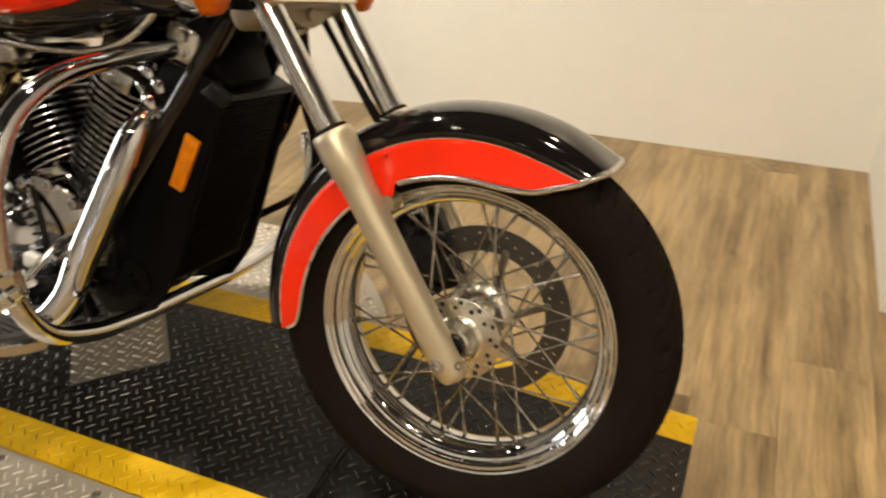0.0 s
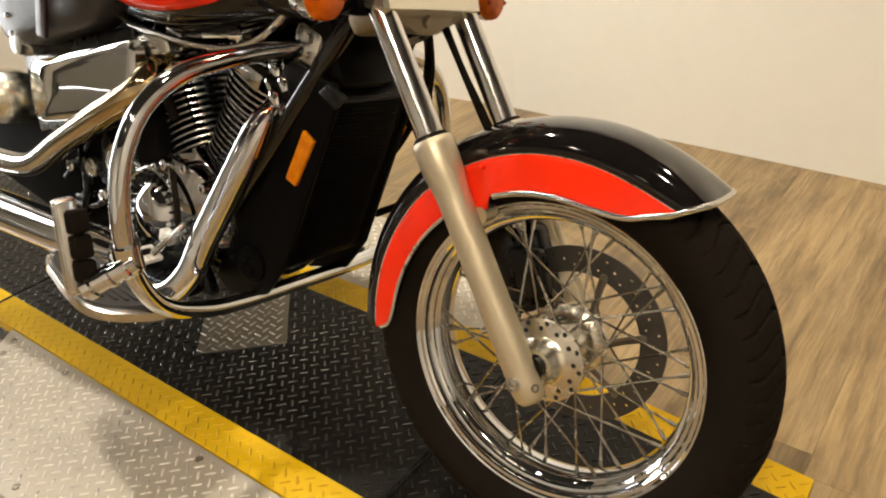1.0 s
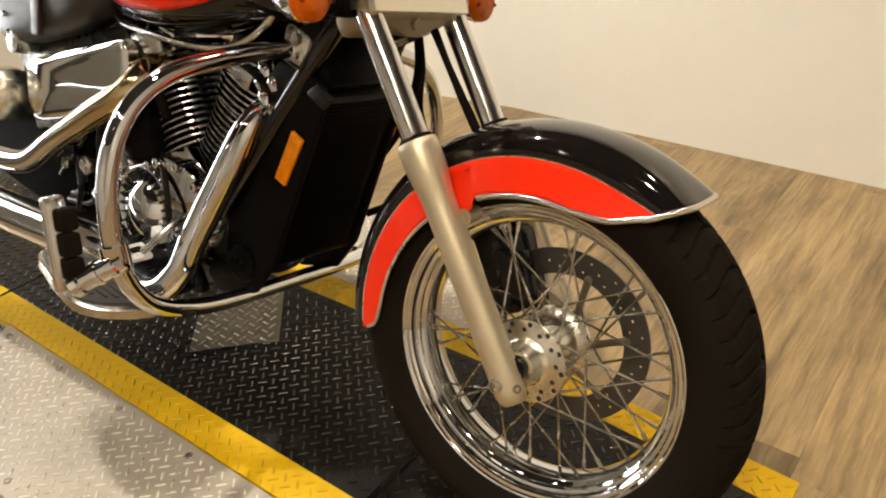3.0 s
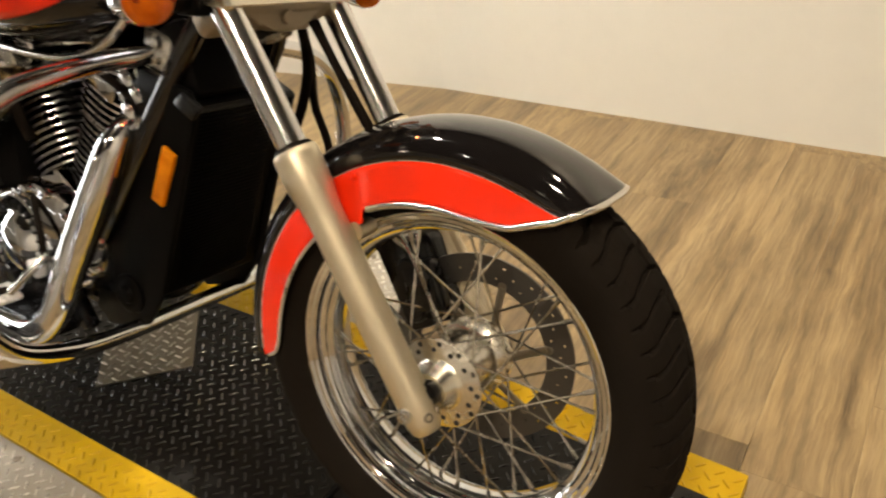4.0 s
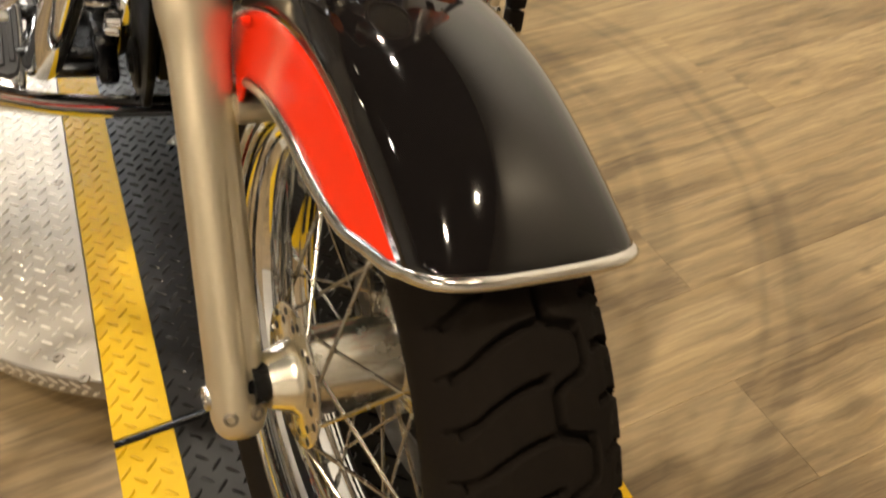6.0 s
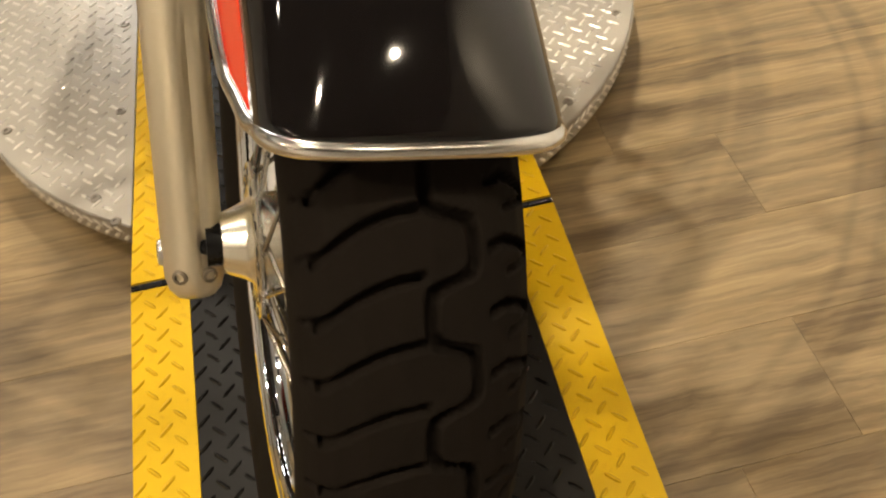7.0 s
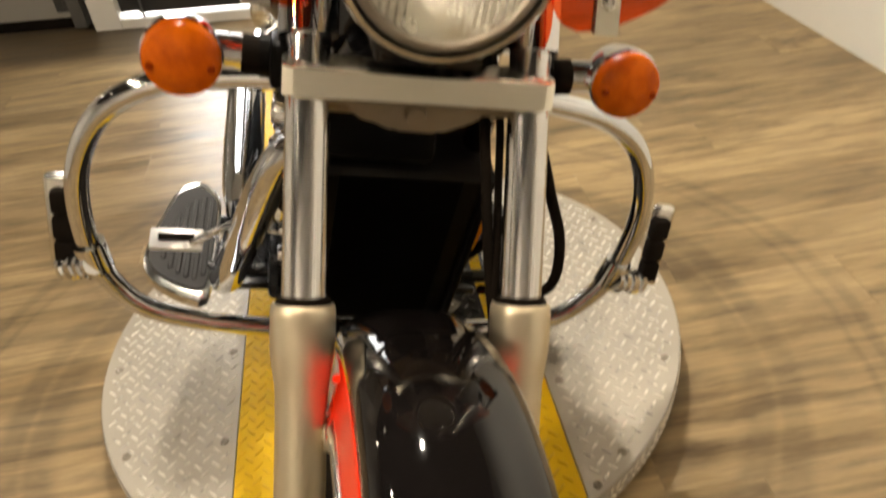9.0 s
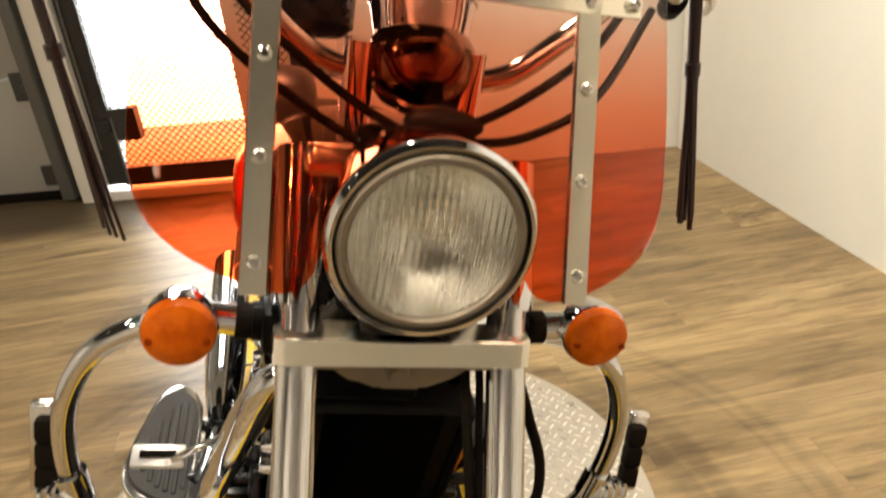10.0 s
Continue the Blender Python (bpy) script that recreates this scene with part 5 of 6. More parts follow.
# turn signals
for side in (-1, 1):
    c = Vector((-0.335, side * 0.2125, 0.802 if side < 0 else 0.806))
    bm = bmesh.new()
    tube(bm, [(-0.350, side * 0.105, 0.797), (-0.350, side * 0.146, 0.797)], 0.0205, 18, 1)
    block(bm, (0.044, 0.030, 0.046), (-0.345, side * 0.122, 0.797), None, 0.006, 2)
    stalk = steered(part("turn_signal", bm, BLACK_PLASTIC, bike, "amber turn signal on a black and chrome stalk"))
    bm = bmesh.new()
    tube(bm, [(-0.350, side * 0.144, 0.797), (-0.350, side * 0.162, 0.798)], 0.0185, 18, 1)
    part("rubber_sleeve", bm, RUBBER, stalk)
    bm = bmesh.new()
    tube(bm, [(-0.350, side * 0.158, 0.798), (-0.348, side * 0.200, 0.801)], 0.0165, 16, 1)
    lathe(bm, [(0.0, -0.040), (0.018, -0.037), (0.028, -0.024), (0.0340, -0.004), (0.0358, 0.010), (0.0340, 0.012)], along(c, (1, 0, 0)), 32)
    part("shell", bm, CHROME, stalk, "chrome signal shell")
    bm = bmesh.new()
    lathe(bm, [(0.0340, 0.008), (0.0344, 0.019), (0.0322, 0.0245), (0.0250, 0.0285), (0.0140, 0.0305), (0.0, 0.0310)], along(c, (1, 0, 0)), 36)
    part("lens", bm, AMBER, stalk, "amber plastic lens")
    for k in (-1, 1):
        bm = bmesh.new()
        lathe(bm, [(0.0, 0.0305), (0.0035, 0.0305), (0.004, 0.018)], along(c + Vector((0, k * 0.0255, -0.004)), (1, 0, 0)), 10)
        part("lens_screw", bm, AMBER_DARK, stalk)

# windscreen
LEAN_BACK = 0.457


def shield_pt(y, z):
    return Vector((-0.268 - (z - 0.875) * LEAN_BACK - 1.5 * max(0, abs(y) - 0.09) ** 2, y, z))


bm = bmesh.new()
outline = []
# bottom with the headlight cut out, then the sides and top
for y, z in ((0.0, 0.985), (0.045, 0.975), (0.076, 0.950), (0.092, 0.918), (0.099, 0.892), (0.112, 0.877), (0.135, 0.873), (0.180, 0.883), (0.222, 0.899), (0.246, 0.919), (0.2575, 0.945), (0.262, 0.980), (0.260, 1.04), (0.252, 1.13), (0.243, 1.22), (0.226, 1.31), (0.19, 1.38), (0.14, 1.425), (0.07, 1.445), (0.0, 1.45)):
    outline.append((y, z))
right = smooth_path([Vector((0, y, z)) for y, z in outline], 4)
edge_y = [p.y for p in right]
split = max(range(len(right)), key=lambda i: edge_y[i])
low_pts, high_pts = right[:split + 1], right[split:]


def bound(y, pts, pick):
    zs = []
    for a, b in zip(pts, pts[1:]):
        if (a.y - y) * (b.y - y) <= 0 and abs(a.y - b.y) > 1e-9:
            zs.append(a.z + (b.z - a.z) * (y - a.y) / (b.y - a.y))
    return pick(zs) if zs else None


ys = [0.0, 0.02, 0.04, 0.055, 0.068, 0.078, 0.086, 0.093, 0.099, 0.105, 0.112, 0.125, 0.14, 0.155, 0.17, 0.185, 0.2, 0.215, 0.228, 0.238, 0.246, 0.252, 0.257, 0.260, 0.2617]
for side in (-1, 1):
    prev = None
    for y in ys:
        lo = bound(y, low_pts, min) or 0.98
        hi = bound(y, high_pts, max) or 0.99
        row = [bm.verts.new(shield_pt(side * y, lo + (hi - lo) * j / 20)) for j in range(21)]
        if prev:
            for j in range(20):
                bm.faces.new((prev[j], prev[j + 1], row[j + 1], row[j]))
        prev = row
bmesh.ops.remove_doubles(bm, verts=bm.verts, dist=0.0003)
shield = steered(part("windscreen", bm, SHIELD, bike, "clear windscreen tinted orange-red towards its lower edge", 60))
shield.visible_shadow = False
sol = shield.modifiers.new("thickness", "SOLIDIFY")
sol.thickness, sol.offset = 0.004, 0
for side in (-1, 1):
    bm = bmesh.new()
    rows = []
    for i in range(25):
        z = 0.872 + 0.50 * i / 24
        y = side * (0.150 + 0.000 * i)
        base = shield_pt(y, z) + Vector((0.004, 0, 0.0015))
        rows.append([bm.verts.new(base + Vector((dx, dy, 0))) for dx, dy in ((0, -0.0125), (0.004, -0.011), (0.004, 0.011), (0, 0.0125), (-0.002, 0.0125), (-0.002, -0.0125))])
    for p, q in zip(rows, rows[1:]):
        for k in range(6):
            bm.faces.new((p[k], p[(k + 1) % 6], q[(k + 1) % 6], q[k]))
    bm.faces.new(rows[0])
    bm.faces.new(rows[-1][::-1])
    rail = part("rail", bm, RAIL, shield, "flat chrome rail bolted to the windscreen")
    for z in (0.8965, 0.979, 1.059, 1.134, 1.22, 1.31):
        bm = bmesh.new()
        p = shield_pt(side * 0.150, z) + Vector((0.008, 0, 0.0025))
        lathe(bm, [(0.0, 0.0012), (0.0032, 0.0012), (0.0036, 0.0038), (0.0062, 0.003), (0.0072, 0.0), (0.0072, -0.004)], along(p, (0.91, 0, 0.42)), 18)
        part("dome_bolt", bm, CHROME_DULL, rail, "dome-head bolt")
bm = bmesh.new()
rows = []
for i in range(41):
    y = -0.21 + 0.42 * i / 40
    base = shield_pt(y, 1.134) + Vector((0.010, 0, 0.004))
    rows.append([bm.verts.new(base + Vector((dx, 0, dz))) for dx, dz in ((0, -0.0125), (0.003, -0.011), (-0.007, 0.011), (-0.011, 0.0125), (-0.013, 0.0115), (-0.003, -0.0125))])
for p, q in zip(rows, rows[1:]):
    for k in range(6):
        bm.faces.new((p[k], p[(k + 1) % 6], q[(k + 1) % 6], q[k]))
bm.faces.new(rows[0])
bm.faces.new(rows[-1][::-1])
band = part("cross_band", bm, RAIL, shield, "flat chrome band across the windscreen")
for y in (-0.20, 0.20):
    bm = bmesh.new()
    lathe(bm, [(0.0, 0.0012), (0.0032, 0.0012), (0.0036, 0.0038), (0.0062, 0.003), (0.0072, 0.0), (0.0072, -0.004)], along(shield_pt(y, 1.134) + Vector((0.012, 0, 0.005)), (0.91, 0, 0.42)), 18)
    part("dome_bolt", bm, CHROME_DULL, band, "dome-head bolt")

# handlebar, gauge, cables, tassels
bm = bmesh.new()
half = [(-0.440, 0.0, 1.035), (-0.440, 0.050, 1.035), (-0.445, 0.105, 1.048), (-0.455, 0.175, 1.104), (-0.480, 0.250, 1.163), (-0.545, 0.320, 1.158), (-0.640, 0.380, 1.130), (-0.720, 0.420, 1.115)]
tube(bm, [(x, -y, z) for x, y, z in reversed(half)] + half[1:], 0.0127, 16, 6)
bars = steered(part("handlebar", bm, CHROME, bike, "wide chrome handlebar"))
for side in (-1, 1):
    bm = bmesh.new()
    tube(bm, [fork_pt(0.375, side * 0.057), (-0.432, side * 0.057, 1.005), (-0.437, side * 0.057, 1.068)], 0.016, 20, 2)
    part("riser", bm, CHROME, bars, "chrome handlebar riser")
    bm = bmesh.new()
    tube(bm, [(-0.625, side * 0.371, 1.133), (-0.725, side * 0.423, 1.114)], 0.018, 16, 1)
    part("grip", bm, RUBBER, bars, "black rubber grip")
    bm = bmesh.new()
    tube(bm, [(-0.550, side * 0.325, 1.150), (-0.535, side * 0.360, 1.150), (-0.600, side * 0.410, 1.135), (-0.680, side * 0.455, 1.118)], [0.010, 0.007, 0.006, 0.005], 10, 5)
    part("lever", bm, CHROME_DULL, bars, "polished hand lever")
# gauge
bm = bmesh.new()
at_gauge = along((-0.455, 0.008, 1.053), (-0.42, 0, 0.90))
lathe(bm, [(0.046, 0.010), (0.0500, 0.025), (0.0540, 0.050), (0.0575, 0.054), (0.0575, 0.068), (0.050, 0.071), (0.0, 0.069), (0.0, 0.010)], at_gauge, 40)
gauge = steered(part("speedometer", bm, CHROME, bike, "chrome speedometer housing"))
bm = bmesh.new()
lathe(bm, [(0.0, -0.060), (0.019, -0.057), (0.038, -0.047), (0.052, -0.030), (0.0585, -0.008), (0.0565, 0.008), (0.049, 0.020), (0.0, 0.020)], at_gauge, 40)
part("bowl", bm, DARK_REFLECT, gauge, "chrome bowl below the gauge, coloured like its dark reflection")
for pts in ([(-0.36, -0.02, 1.00), (-0.37, -0.08, 1.03), (-0.40, -0.16, 1.085), (-0.48, -0.25, 1.155), (-0.55, -0.33, 1.15)],
            [(-0.36, 0.02, 1.00), (-0.37, 0.09, 1.035), (-0.40, 0.17, 1.09), (-0.48, 0.25, 1.155), (-0.55, 0.33, 1.15)],
            [(-0.37, 0.04, 0.99), (-0.38, 0.11, 1.00), (-0.41, 0.19, 1.04), (-0.47, 0.26, 1.13)],
            [(-0.37, -0.05, 0.98), (-0.38, -0.11, 1.01), (-0.42, -0.19, 1.06), (-0.49, -0.26, 1.135)]):
    cable("control_cable", pts, 0.0048)
bm = bmesh.new()
lathe(bm, [(0.0, 0.030), (0.020, 0.029), (0.036, 0.022), (0.042, 0.008), (0.041, -0.025), (0.030, -0.034), (0.0, -0.036)], along((-0.525, -0.096, 1.085), (-0.3, 0, 0.95)), 28)
steered(part("fluid_reservoir", bm, BLACK_SATIN, bike, "round black reservoir on the handlebar"))
bm = bmesh.new()
block(bm, (0.05, 0.12, 0.045), (-0.385, 0, 0.975), rot_y(-20), 0.012)
ball(bm, (-0.365, 0.02, 1.010), (0.022, 0.040, 0.014))
steered(part("wiring_cover", bm, BLACK_PLASTIC, bike, "black cover above the headlight"))
DOWN = Vector((0, math.sin(radians(LEANED)), -math.cos(radians(LEANED))))
for side, top, ln in ((-1, (-0.560, -0.425, 1.150), 0.39), (1, (-0.540, 0.304, 1.220), 0.385)):
    rnd = random.Random(5 + side)
    bm = bmesh.new()
    p0 = Vector(top)
    for k in range(9):
        a = 2 * math.pi * k / 9
        off = Vector((math.cos(a), math.sin(a), 0)) * 0.0065
        end = ln * rnd.uniform(0.86, 1.0)
        sway = Vector((rnd.uniform(-1, 1), rnd.uniform(-1, 1), 0)) * 0.010
        tube(bm, [p0 + off * 0.8, p0 + DOWN * end * 0.45 + off * 0.6, p0 + DOWN * end * 0.75 + off + sway * 0.5, p0 + DOWN * end + off * 1.3 + sway], 0.0036, 6, 4, 0.5)
    tube(bm, [p0 + DOWN * ln * 0.40, p0 + DOWN * ln * 0.44], 0.0095, 12, 1)
    part("tassel", bm, STRAP, bike, "dark red and black leather tassel hanging from the lever")


# ---- turntable lift ----
PY0, PY1, BAND = -0.200, 0.377, 0.076
lift = empty("turntable_lift", pose(0, 0, 0), "round aluminium turntable with a black and yellow tread plate strip", "turntable")
RAMP0, RAMP1, RAMP_DROP = -0.243, 0.336, 0.050


def strip_z(x):
    return 0.0 if x <= RAMP0 else -RAMP_DROP * (x - RAMP0) / (RAMP1 - RAMP0)


def add_lug(verts, faces, point, L, W, H):
    """One raised bar: point(u, v, h) places its corners."""
    k = len(verts)
    for u, v, h in ((-L, 0, 0), (-L * 0.62, W, 0), (L * 0.62, W, 0), (L, 0, 0), (L * 0.62, -W, 0), (-L * 0.62, -W, 0),
                    (-L * 0.66, 0, H), (-L * 0.45, W * 0.4, H), (L * 0.45, W * 0.4, H), (L * 0.66, 0, H), (L * 0.45, -W * 0.4, H), (-L * 0.45, -W * 0.4, H)):
        verts.append(point(u, v, h))
    for i in range(6):
        faces.append([k + i, k + (i + 1) % 6, k + 6 + (i + 1) % 6, k + 6 + i])
    faces.append([k + 6 + i for i in range(6)])


def lugs(bm, x0, x1, y0, y1, inside=None, zf=None, pitch=0.0160):
    """Raised tread bars in rows; each bar points at the side of its neighbours."""
    zf = zf or (lambda x: 0.0)
    nx, ny = int(abs(x1 - x0) / pitch / 2) + 2, int(abs(y1 - y0) / pitch) + 2
    verts, faces = [], []
    L, W, H = pitch * 0.74, pitch * 0.155, 0.0017
    for j in range(ny):
        for i in range(nx):
            x, y = x0 + (2 * i + 0.5 + (j % 2)) * pitch, y0 + (j + 0.5) * pitch
            if x > x1 - 0.004 or y > y1 - 0.004:
                continue
            if inside and not inside(x, y):
                continue
            a = radians(45 if j % 2 else -45)
            c, s = math.cos(a), math.sin(a)
            z = zf(x) + 0.0002
            add_lug(verts, faces, lambda u, v, h: (x + u * c - v * s, min(max(y + u * s + v * c, y0), y1), z + h), L, W, H)
    me = bpy.data.meshes.new("tread")
    me.from_pydata(verts, [], faces)
    bm.from_mesh(me)
    bpy.data.meshes.remove(me)
    return bm


def tread_plate(name, x0, x1, y0, y1, mat, label, zf=None, drop=0.03):
    bm = bmesh.new()
    zf = zf or (lambda x: 0.0)
    v = [bm.verts.new((x, y, zf(x) + dz)) for dz in (0, -drop) for x, y in ((x0, y0), (x1, y0), (x1, y1), (x0, y1))]
    for f in ((0, 1, 2, 3), (7, 6, 5, 4), (0, 4, 5, 1), (1, 5, 6, 2), (2, 6, 7, 3), (3, 7, 4, 0)):
        bm.faces.new([v[i] for i in f])
    ob = part(name, bm, mat, lift, label, 20)
    bm = bmesh.new()
    lugs(bm, x0, x1, y0, y1, None, zf)
    tagged(part("tread_pattern", bm, TREAD[mat], ob, "raised tread bars", 20), kind="stuff")
    return ob


for x0, x1, zf in ((-2.60, -1.522, None), (-1.510, -0.257, None), (RAMP0, RAMP1, strip_z)):
    tread_plate("strip_plate", x0, x1, PY0 + BAND, PY1 - BAND, PLATE_BLACK, "black tread plate", zf)
    tread_plate("strip_edge", x0, x1, PY0, PY0 + BAND - 0.0006, PLATE_YELLOW, "yellow painted tread plate edge", zf)
    tread_plate("strip_edge", x0, x1, PY1 - BAND + 0.0006, PY1, PLATE_YELLOW, "yellow painted tread plate edge", zf)
bm = bmesh.new()
prism(bm, [(-2.59, -0.031), (RAMP0 + 0.02, -0.031), (RAMP1 - 0.01, -0.031 - RAMP_DROP), (RAMP1 - 0.01, FLOOR + 0.001), (-2.59, FLOOR + 0.001)], PY0 + 0.012, PY1 - 0.012)
part("base", bm, BLACK_SATIN, lift, "black steel base under the strip")
for x in (-0.250, -1.516):
    bm = bmesh.new()
    tube(bm, [(x, PY0 + 0.001, -0.003), (x, PY1 - 0.001, -0.003)], 0.0052, 10, 1)
    part("hinge_rod", bm, BLACK_SATIN, lift, "dark hinge rod between the plates")

DISC_PITCH = 0.0160
DC, DR = Vector((-0.866, 0.103, 0)), 0.588


def half_disc(side):
    y0 = PY0 - 0.003 if side < 0 else PY1 + 0.003
    a0 = math.acos(min(1, abs(y0 - DC.y) / DR))
    pts = [(DC.x + DR * math.sin(t), DC.y + side * DR * math.cos(t)) for t in np.linspace(-a0, a0, 72)]
    bm = bmesh.new()
    top = [bm.verts.new((x, y, -0.002)) for x, y in pts]
    low = [bm.verts.new((x, y, -0.034)) for x, y in pts]
    bm.faces.new(top)
    for i in range(len(pts) - 1):
        bm.faces.new((top[i], top[i + 1], low[i + 1], low[i]))
    bm.faces.new((top[0], top[-1], low[-1], low[0]))
    half = part("turntable_plate", bm, PLATE_SILVER, lift, "aluminium tread plate half disc", 20)
    ya, yb = (DC.y - DR, y0) if side < 0 else (y0, DC.y + DR)
    bm = bmesh.new()
    lugs(bm, DC.x - DR, DC.x + DR, ya, yb, lambda x, y: math.hypot(x - DC.x, y - DC.y) < DR - 0.014 and (y - y0) * side > 0.012, lambda x: -0.002, DISC_PITCH)
    tagged(part("tread_pattern", bm, TREAD_SILVER, half, "raised tread bars", 20), kind="stuff")
    # rolled edge of tread plate round the rim
    bm = bmesh.new()
    pts = [(DR + 0.0004, -0.0035), (DR + 0.0022, -0.0032), (DR + 0.0026, -0.006), (DR + 0.0026, -0.044), (DR + 0.0006, -0.044)]
    rings = []
    for t in np.linspace(-a0, a0, 72):
        rings.append([bm.verts.new((DC.x + r * math.sin(t), DC.y + side * r * math.cos(t), z)) for r, z in pts])
    for p, q in zip(rings, rings[1:]):
        for k in range(5):
            bm.faces.new((p[k], p[(k + 1) % 5], q[(k + 1) % 5], q[k]))
    part("edge_skirt", bm, SKIRT, half, "dull aluminium edge of the turntable", 30)
    verts, faces = [], []
    nl = int(2 * a0 * DR / 0.018)
    for i in range(nl):
        for row in (0, 1):
            t0 = -a0 + 2 * a0 * (i + 0.5 + 0.5 * row) / (nl + 1)
            zc = -0.016 - 0.017 * row
            sg = 1 if row else -1

            def on_rim(u, v, h):
                a, b = (u - sg * v) * 0.707, (sg * u + v) * 0.707
                r, t = DR + 0.0027 + h, t0 + a / DR
                return (DC.x + r * math.sin(t), DC.y + side * r * math.cos(t), zc + b)
            add_lug(verts, faces, on_rim, 0.0105, 0.003, 0.0016)
    bm = bmesh.new()
    me = bpy.data.meshes.new("tread")
    me.from_pydata(verts, [], faces)
    bm.from_mesh(me)
    bpy.data.meshes.remove(me)
    tagged(part("tread_pattern", bm, TREAD_SILVER, half, "raised tread bars", 20), kind="stuff")
    # screws along the straight edge and round the rim
    spots = [(x, y0 + side * 0.022) for x in (-0.378, -0.615, -0.852, -1.09, -1.32)]
    spots += [(DC.x + (DR - 0.025) * math.sin(t), DC.y + side * (DR - 0.025) * math.cos(t)) for t in (-0.86, -0.42, 0.02, 0.45, 0.88)]
    for x, y in spots:
        bm = bmesh.new()
        lathe(bm, [(0.0, 0.0015), (0.003, 0.0012), (0.0034, 0.003), (0.0072, 0.0026), (0.0085, 0.0)], pose(x, y, -0.0025), 14)
        part("screw", bm, CAST, lift, "screw head")


half_disc(-1)
half_disc(1)
bm = bmesh.new()
lathe(bm, [(0.0, FLOOR + 0.001), (DR - 0.05, FLOOR + 0.001), (DR - 0.05, -0.034), (0.0, -0.034)], pose(DC.x, DC.y, 0), 64)
part("plinth", bm, BLACK_SATIN, lift, "dark plinth below the turntable")
# bare plate let into the strip
bm = bmesh.new()
s = 0.101
ob_m = pose(-0.876, 0.117, 0.0, 0, 0, 44)
block(bm, (2 * s, 2 * s, 0.006), (0, 0, 0.0005))
patch = part("cover_plate", bm, PLATE_SHADED, lift, "bare aluminium cover plate", 20)
patch.matrix_local = ob_m
bm = bmesh.new()
lugs(bm, -s, s, -s, s, None, lambda x: 0.0037, DISC_PITCH)
tagged(part("tread_pattern", bm, TREAD_SILVER, patch, "raised tread bars", 20), kind="stuff")

# ---- far wall: mesh gate and grey sectional door ----
U = Vector((0.196, 0.98, 0)).normalized()
GATE_M = Matrix.Translation((-3.16, 0, FLOOR)) @ Matrix(((U.x, U.y, 0), (U.y, -U.x, 0), (0, 0, 1))).transposed().to_4x4()
# local axes: x along the wall (towards the long wall), y into the room, z up


def fixed(ob, m=GATE_M):
    ob.matrix_world = m
    return ob


def framed(name, boxes, mat, label, category, kind="structure", bevel=0.003):
    bm = bmesh.new()
    for size, at in boxes:
        block(bm, size, at, None, bevel, 1)
    return tagged(fixed(new(name, finish(bm, mat))), label, category, kind=kind)


GW0, GW1, GH = -0.96, 0.16, 2.10
framed("door_frame", [((0.132, 0.14, GH + 0.1), (GW0 - 0.0415, -0.02, (GH + 0.1) / 2)), ((0.126, 0.14, GH + 0.1), (GW1 + 0.037, -0.02, (GH + 0.1) / 2)), ((GW1 - GW0 - 0.0505, 0.14, 0.10), ((GW0 + GW1) / 2, -0.02, GH + 0.05)), ((GW1 - GW0 - 0.0505, 0.14, 0.045), ((GW0 + GW1) / 2, -0.022, 0.0225))], FRAME_WHITE, "white painted door frame with a low sill", "door frame")
framed("wall_lintel", [((GW1 - GW0 + 0.2, 0.12, CEIL - FLOOR - GH - 0.1), ((GW0 + GW1) / 2, -0.06, (CEIL - FLOOR + GH + 0.1) / 2))], WHITE, "white wall above the gate", "wall", bevel=0)
gate = tagged(fixed(new("mesh_gate")), "dark steel security gate of expanded mesh, daylight behind it", "gate")
gate.empty_display_size = 0.1


def gate_part(name, boxes, mat, label="", bevel=0.003):
    bm = bmesh.new()
    for size, at in boxes:
        block(bm, size, at, None, bevel, 1)
    return part(name, bm, mat, gate, label)


gate_part("frame", [((0.095, 0.04, GH - 0.08), (GW0 + 0.075, 0, GH / 2 + 0.03)), ((0.095, 0.04, GH - 0.08), (GW1 - 0.075, 0, GH / 2 + 0.03)), ((GW1 - GW0 - 0.22, 0.04, 0.090), ((GW0 + GW1) / 2, 0, 0.105)), ((GW1 - GW0 - 0.22, 0.04, 0.09), ((GW0 + GW1) / 2, 0, GH - 0.06))], GATE, "dark steel frame")
gate_part("latch_box", [((0.13, 0.06, 0.15), (GW0 + 0.185, 0.0, 0.36)), ((0.05, 0.035, 0.045), (GW0 + 0.10, 0.035, 0.36))], GATE, "dark latch box")
gate_part("bolt_rod", [((0.010, 0.012, 0.36), (GW0 + 0.135, 0.03, 0.22)), ((0.012, 0.012, 1.5), (GW0 + 0.05, 0.026, 1.0))], GALV, "thin steel bolt rod")
bm = bmesh.new()
mx0, mx1, mz0, mz1 = GW0 + 0.12, GW1 - 0.12, 0.15, GH - 0.10
verts, faces = [], []
pw, ph = 0.036, 0.017
ncol, nrow = int((mx1 - mx0) / pw), int((mz1 - mz0) / ph)
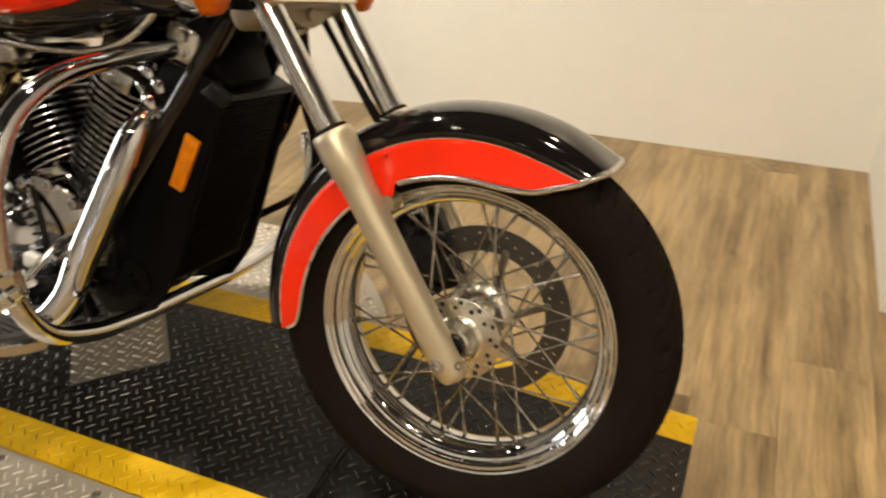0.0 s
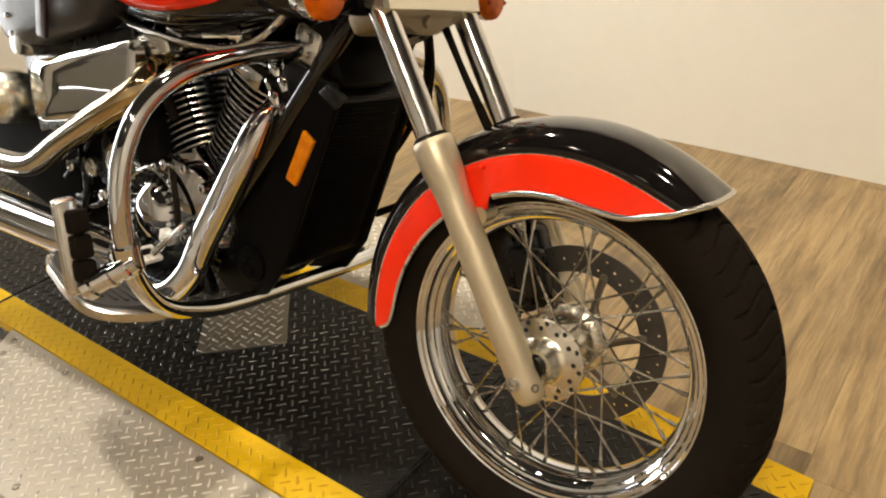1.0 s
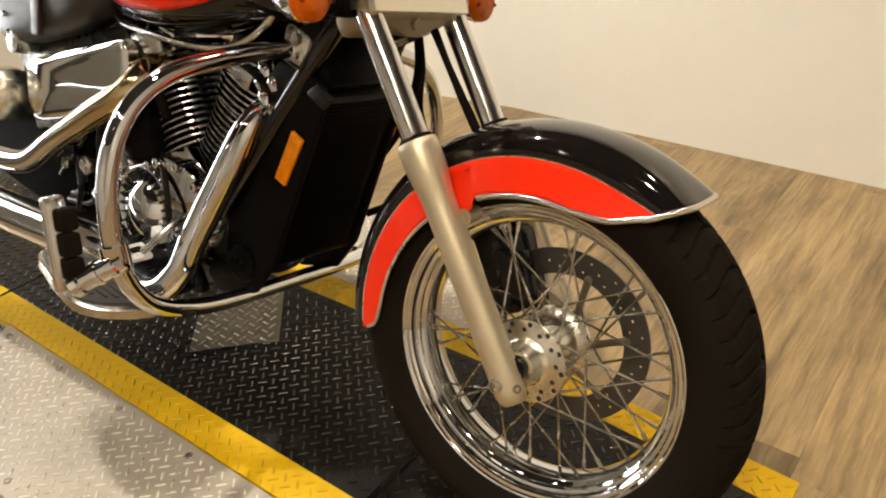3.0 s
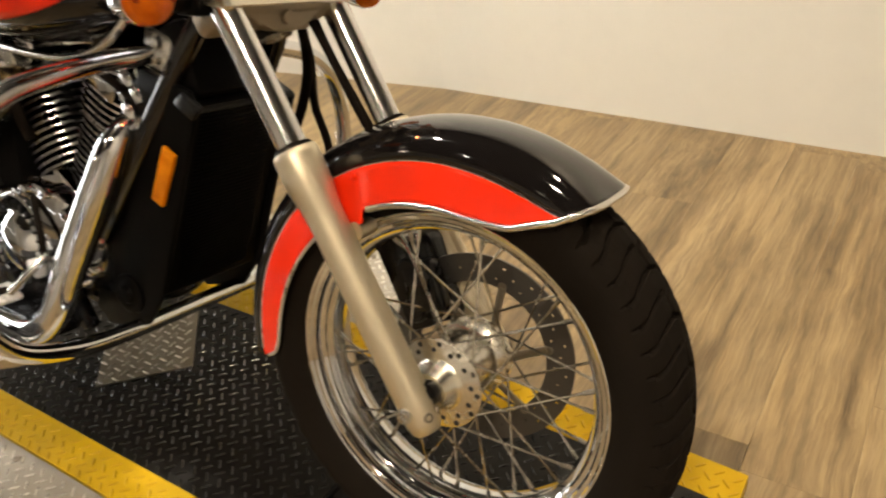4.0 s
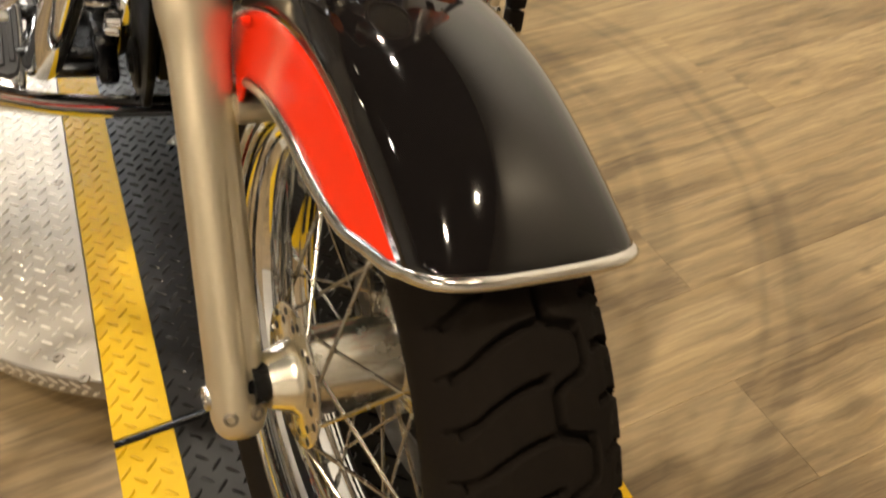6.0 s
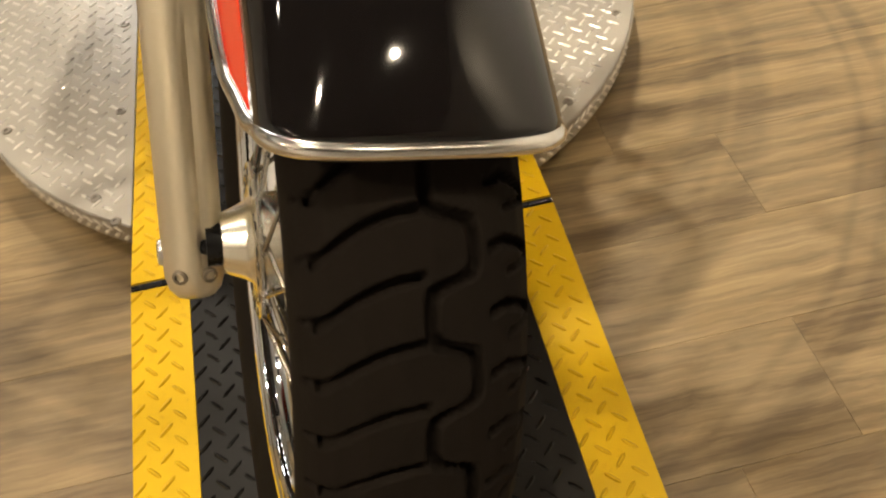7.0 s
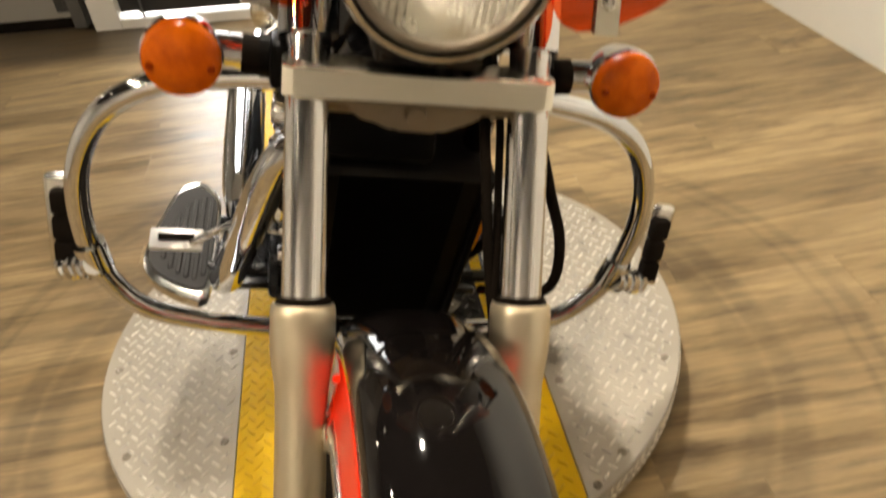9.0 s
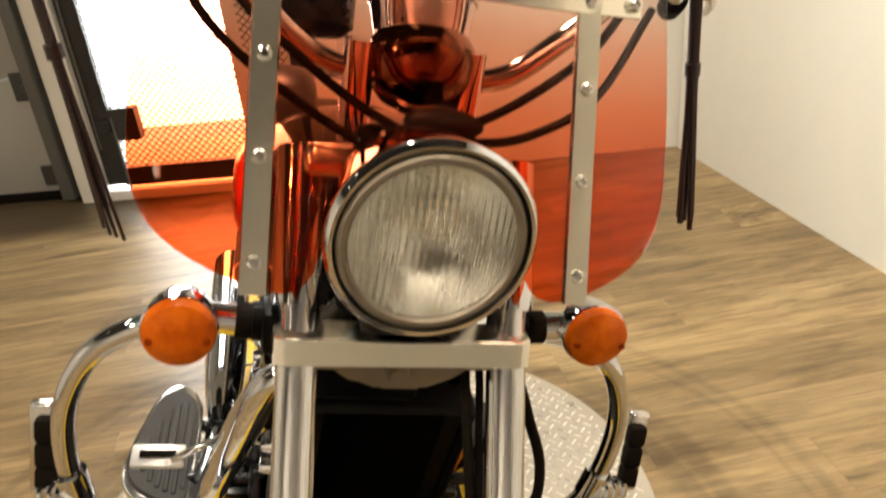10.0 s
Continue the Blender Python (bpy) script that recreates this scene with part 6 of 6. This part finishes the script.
for i in range(ncol):
    for j in range(nrow):
        x, z = mx0 + (i + 0.5 * (j % 2)) * pw, mz0 + j * ph
        for dx in (-pw / 2, pw / 2):
            x2, z2 = x + dx, z + ph
            if not mx0 - 0.01 <= x2 <= mx1 + 0.01:
                continue
            k = len(verts)
            w, d = 0.0026, 0.0018
            verts += [(x, -d, z - w), (x2, -d, z2 - w), (x2, -d, z2 + w), (x, -d, z + w), (x, d, z - w), (x2, d, z2 - w), (x2, d, z2 + w), (x, d, z + w)]
            faces += [[k, k + 1, k + 2, k + 3], [k + 7, k + 6, k + 5, k + 4], [k, k + 4, k + 5, k + 1], [k + 3, k + 2, k + 6, k + 7]]
me = bpy.data.meshes.new("mesh")
me.from_pydata(verts, [], faces)
me.materials.append(GATE)
ob = tagged(new("expanded_mesh", me), "diamond steel mesh", kind="stuff")
ob.parent = gate
# daylight outside: a bright backdrop, pale ground and the light it sends in
bm = bmesh.new()
block(bm, (7.0, 0.02, 4.4), (-1.0, -1.25, 2.05))
tagged(fixed(new("backdrop", finish(bm, DAY))), "overexposed daylight outside the gate", "backdrop", kind="structure")
bm = bmesh.new()
block(bm, (7.0, 1.15, 0.05), (-1.0, -0.70, -0.05))
tagged(fixed(new("ground", finish(bm, GALV))), "pale concrete ground outside", "ground", kind="structure")
window_light("daylight_light", GATE_M @ pose(0.5 * (GW0 + GW1), -0.12, 1.1, -90, 0, 0), 1.0, 1.9, 4.0, (0.98, 0.98, 1.0))

# grey sectional door
DW0, DW1, DH = -3.05, -1.15, 2.2
sect_door = tagged(fixed(new("sectional_door")), "closed pale grey sectional garage door on steel tracks", "garage door")
for k in range(4):
    bm = bmesh.new()
    block(bm, (DW1 - DW0, 0.045, DH / 4 - 0.006), ((DW0 + DW1) / 2, -0.04, 0.05 + DH / 4 * (k + 0.5)), None, 0.006, 2)
    part("panel", bm, DOOR_GREY, sect_door, "pale grey door panel")
for k in range(5):
    bm = bmesh.new()
    z = 0.135 + 0.43 * k
    block(bm, (0.120, 0.012, 0.13 if k else 0.100), (DW1 - 0.040, -0.010, z), None, 0.004, 1)
    block(bm, (0.045, 0.05, 0.03), (DW1 - 0.015, 0.010, z), None, 0.005, 1)
    lathe(bm, [(0.0, 0.03), (0.020, 0.03), (0.020, -0.0), (0.0, 0.0)], along((DW1 + 0.012, 0.012, z), (1, 0, 0)), 16)
    part("roller_hinge", bm, HINGE, sect_door, "dark zinc roller hinge")
bm = bmesh.new()
block(bm, (0.012, 0.050, 2.2), (DW1 + 0.038, 0.010, 1.12))
block(bm, (0.052, 0.008, 2.2), (DW1 + 0.012, 0.036, 1.12))
block(bm, (0.060, 0.006, 0.09), (DW1 + 0.02, 0.042, 0.10))
part("track", bm, GALV, sect_door, "galvanised steel door track")
bm = bmesh.new()
block(bm, (DW1 - DW0, 0.04, 0.05), ((DW0 + DW1) / 2, -0.04, 0.026), None, 0.008, 2)
part("bottom_seal", bm, RUBBER, sect_door, "black rubber bottom seal")
framed("wall_pier", [((0.20, 0.02, 2.3), (-1.17, -0.08, 1.15)), ((DW1 - DW0 + 0.3, 0.10, CEIL - FLOOR - DH - 0.05), ((DW0 + DW1) / 2 + 0.06, -0.06, (CEIL - FLOOR + DH + 0.05) / 2))], WHITE, "white wall round the grey door", "wall", bevel=0)

# ---- wooden floor ----
floor = slab("floor", (6.9, 6.1, 0.05), (-0.65, -1.05, FLOOR - 0.029), BLACK_SATIN, "pale oak vinyl plank floor with scuffed rings", "floor")
PWID, PLEN = 0.178, 1.22
bm = bmesh.new()
block(bm, (PWID - 0.0003, PLEN - 0.0003, 0.004), (0, 0, -0.002), None, 0.0004, 1)
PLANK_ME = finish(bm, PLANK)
rnd = random.Random(11)
x = -4.05
while x < 2.7:
    y = -4.15 - rnd.uniform(0, 1) * PLEN
    while y < 1.85:
        long = min(PLEN, 1.90 - y)   # the last one is cut off under the wall
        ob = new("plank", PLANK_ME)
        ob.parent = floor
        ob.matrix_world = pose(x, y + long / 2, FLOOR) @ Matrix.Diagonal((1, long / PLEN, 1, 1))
        y += PLEN
    x += PWID
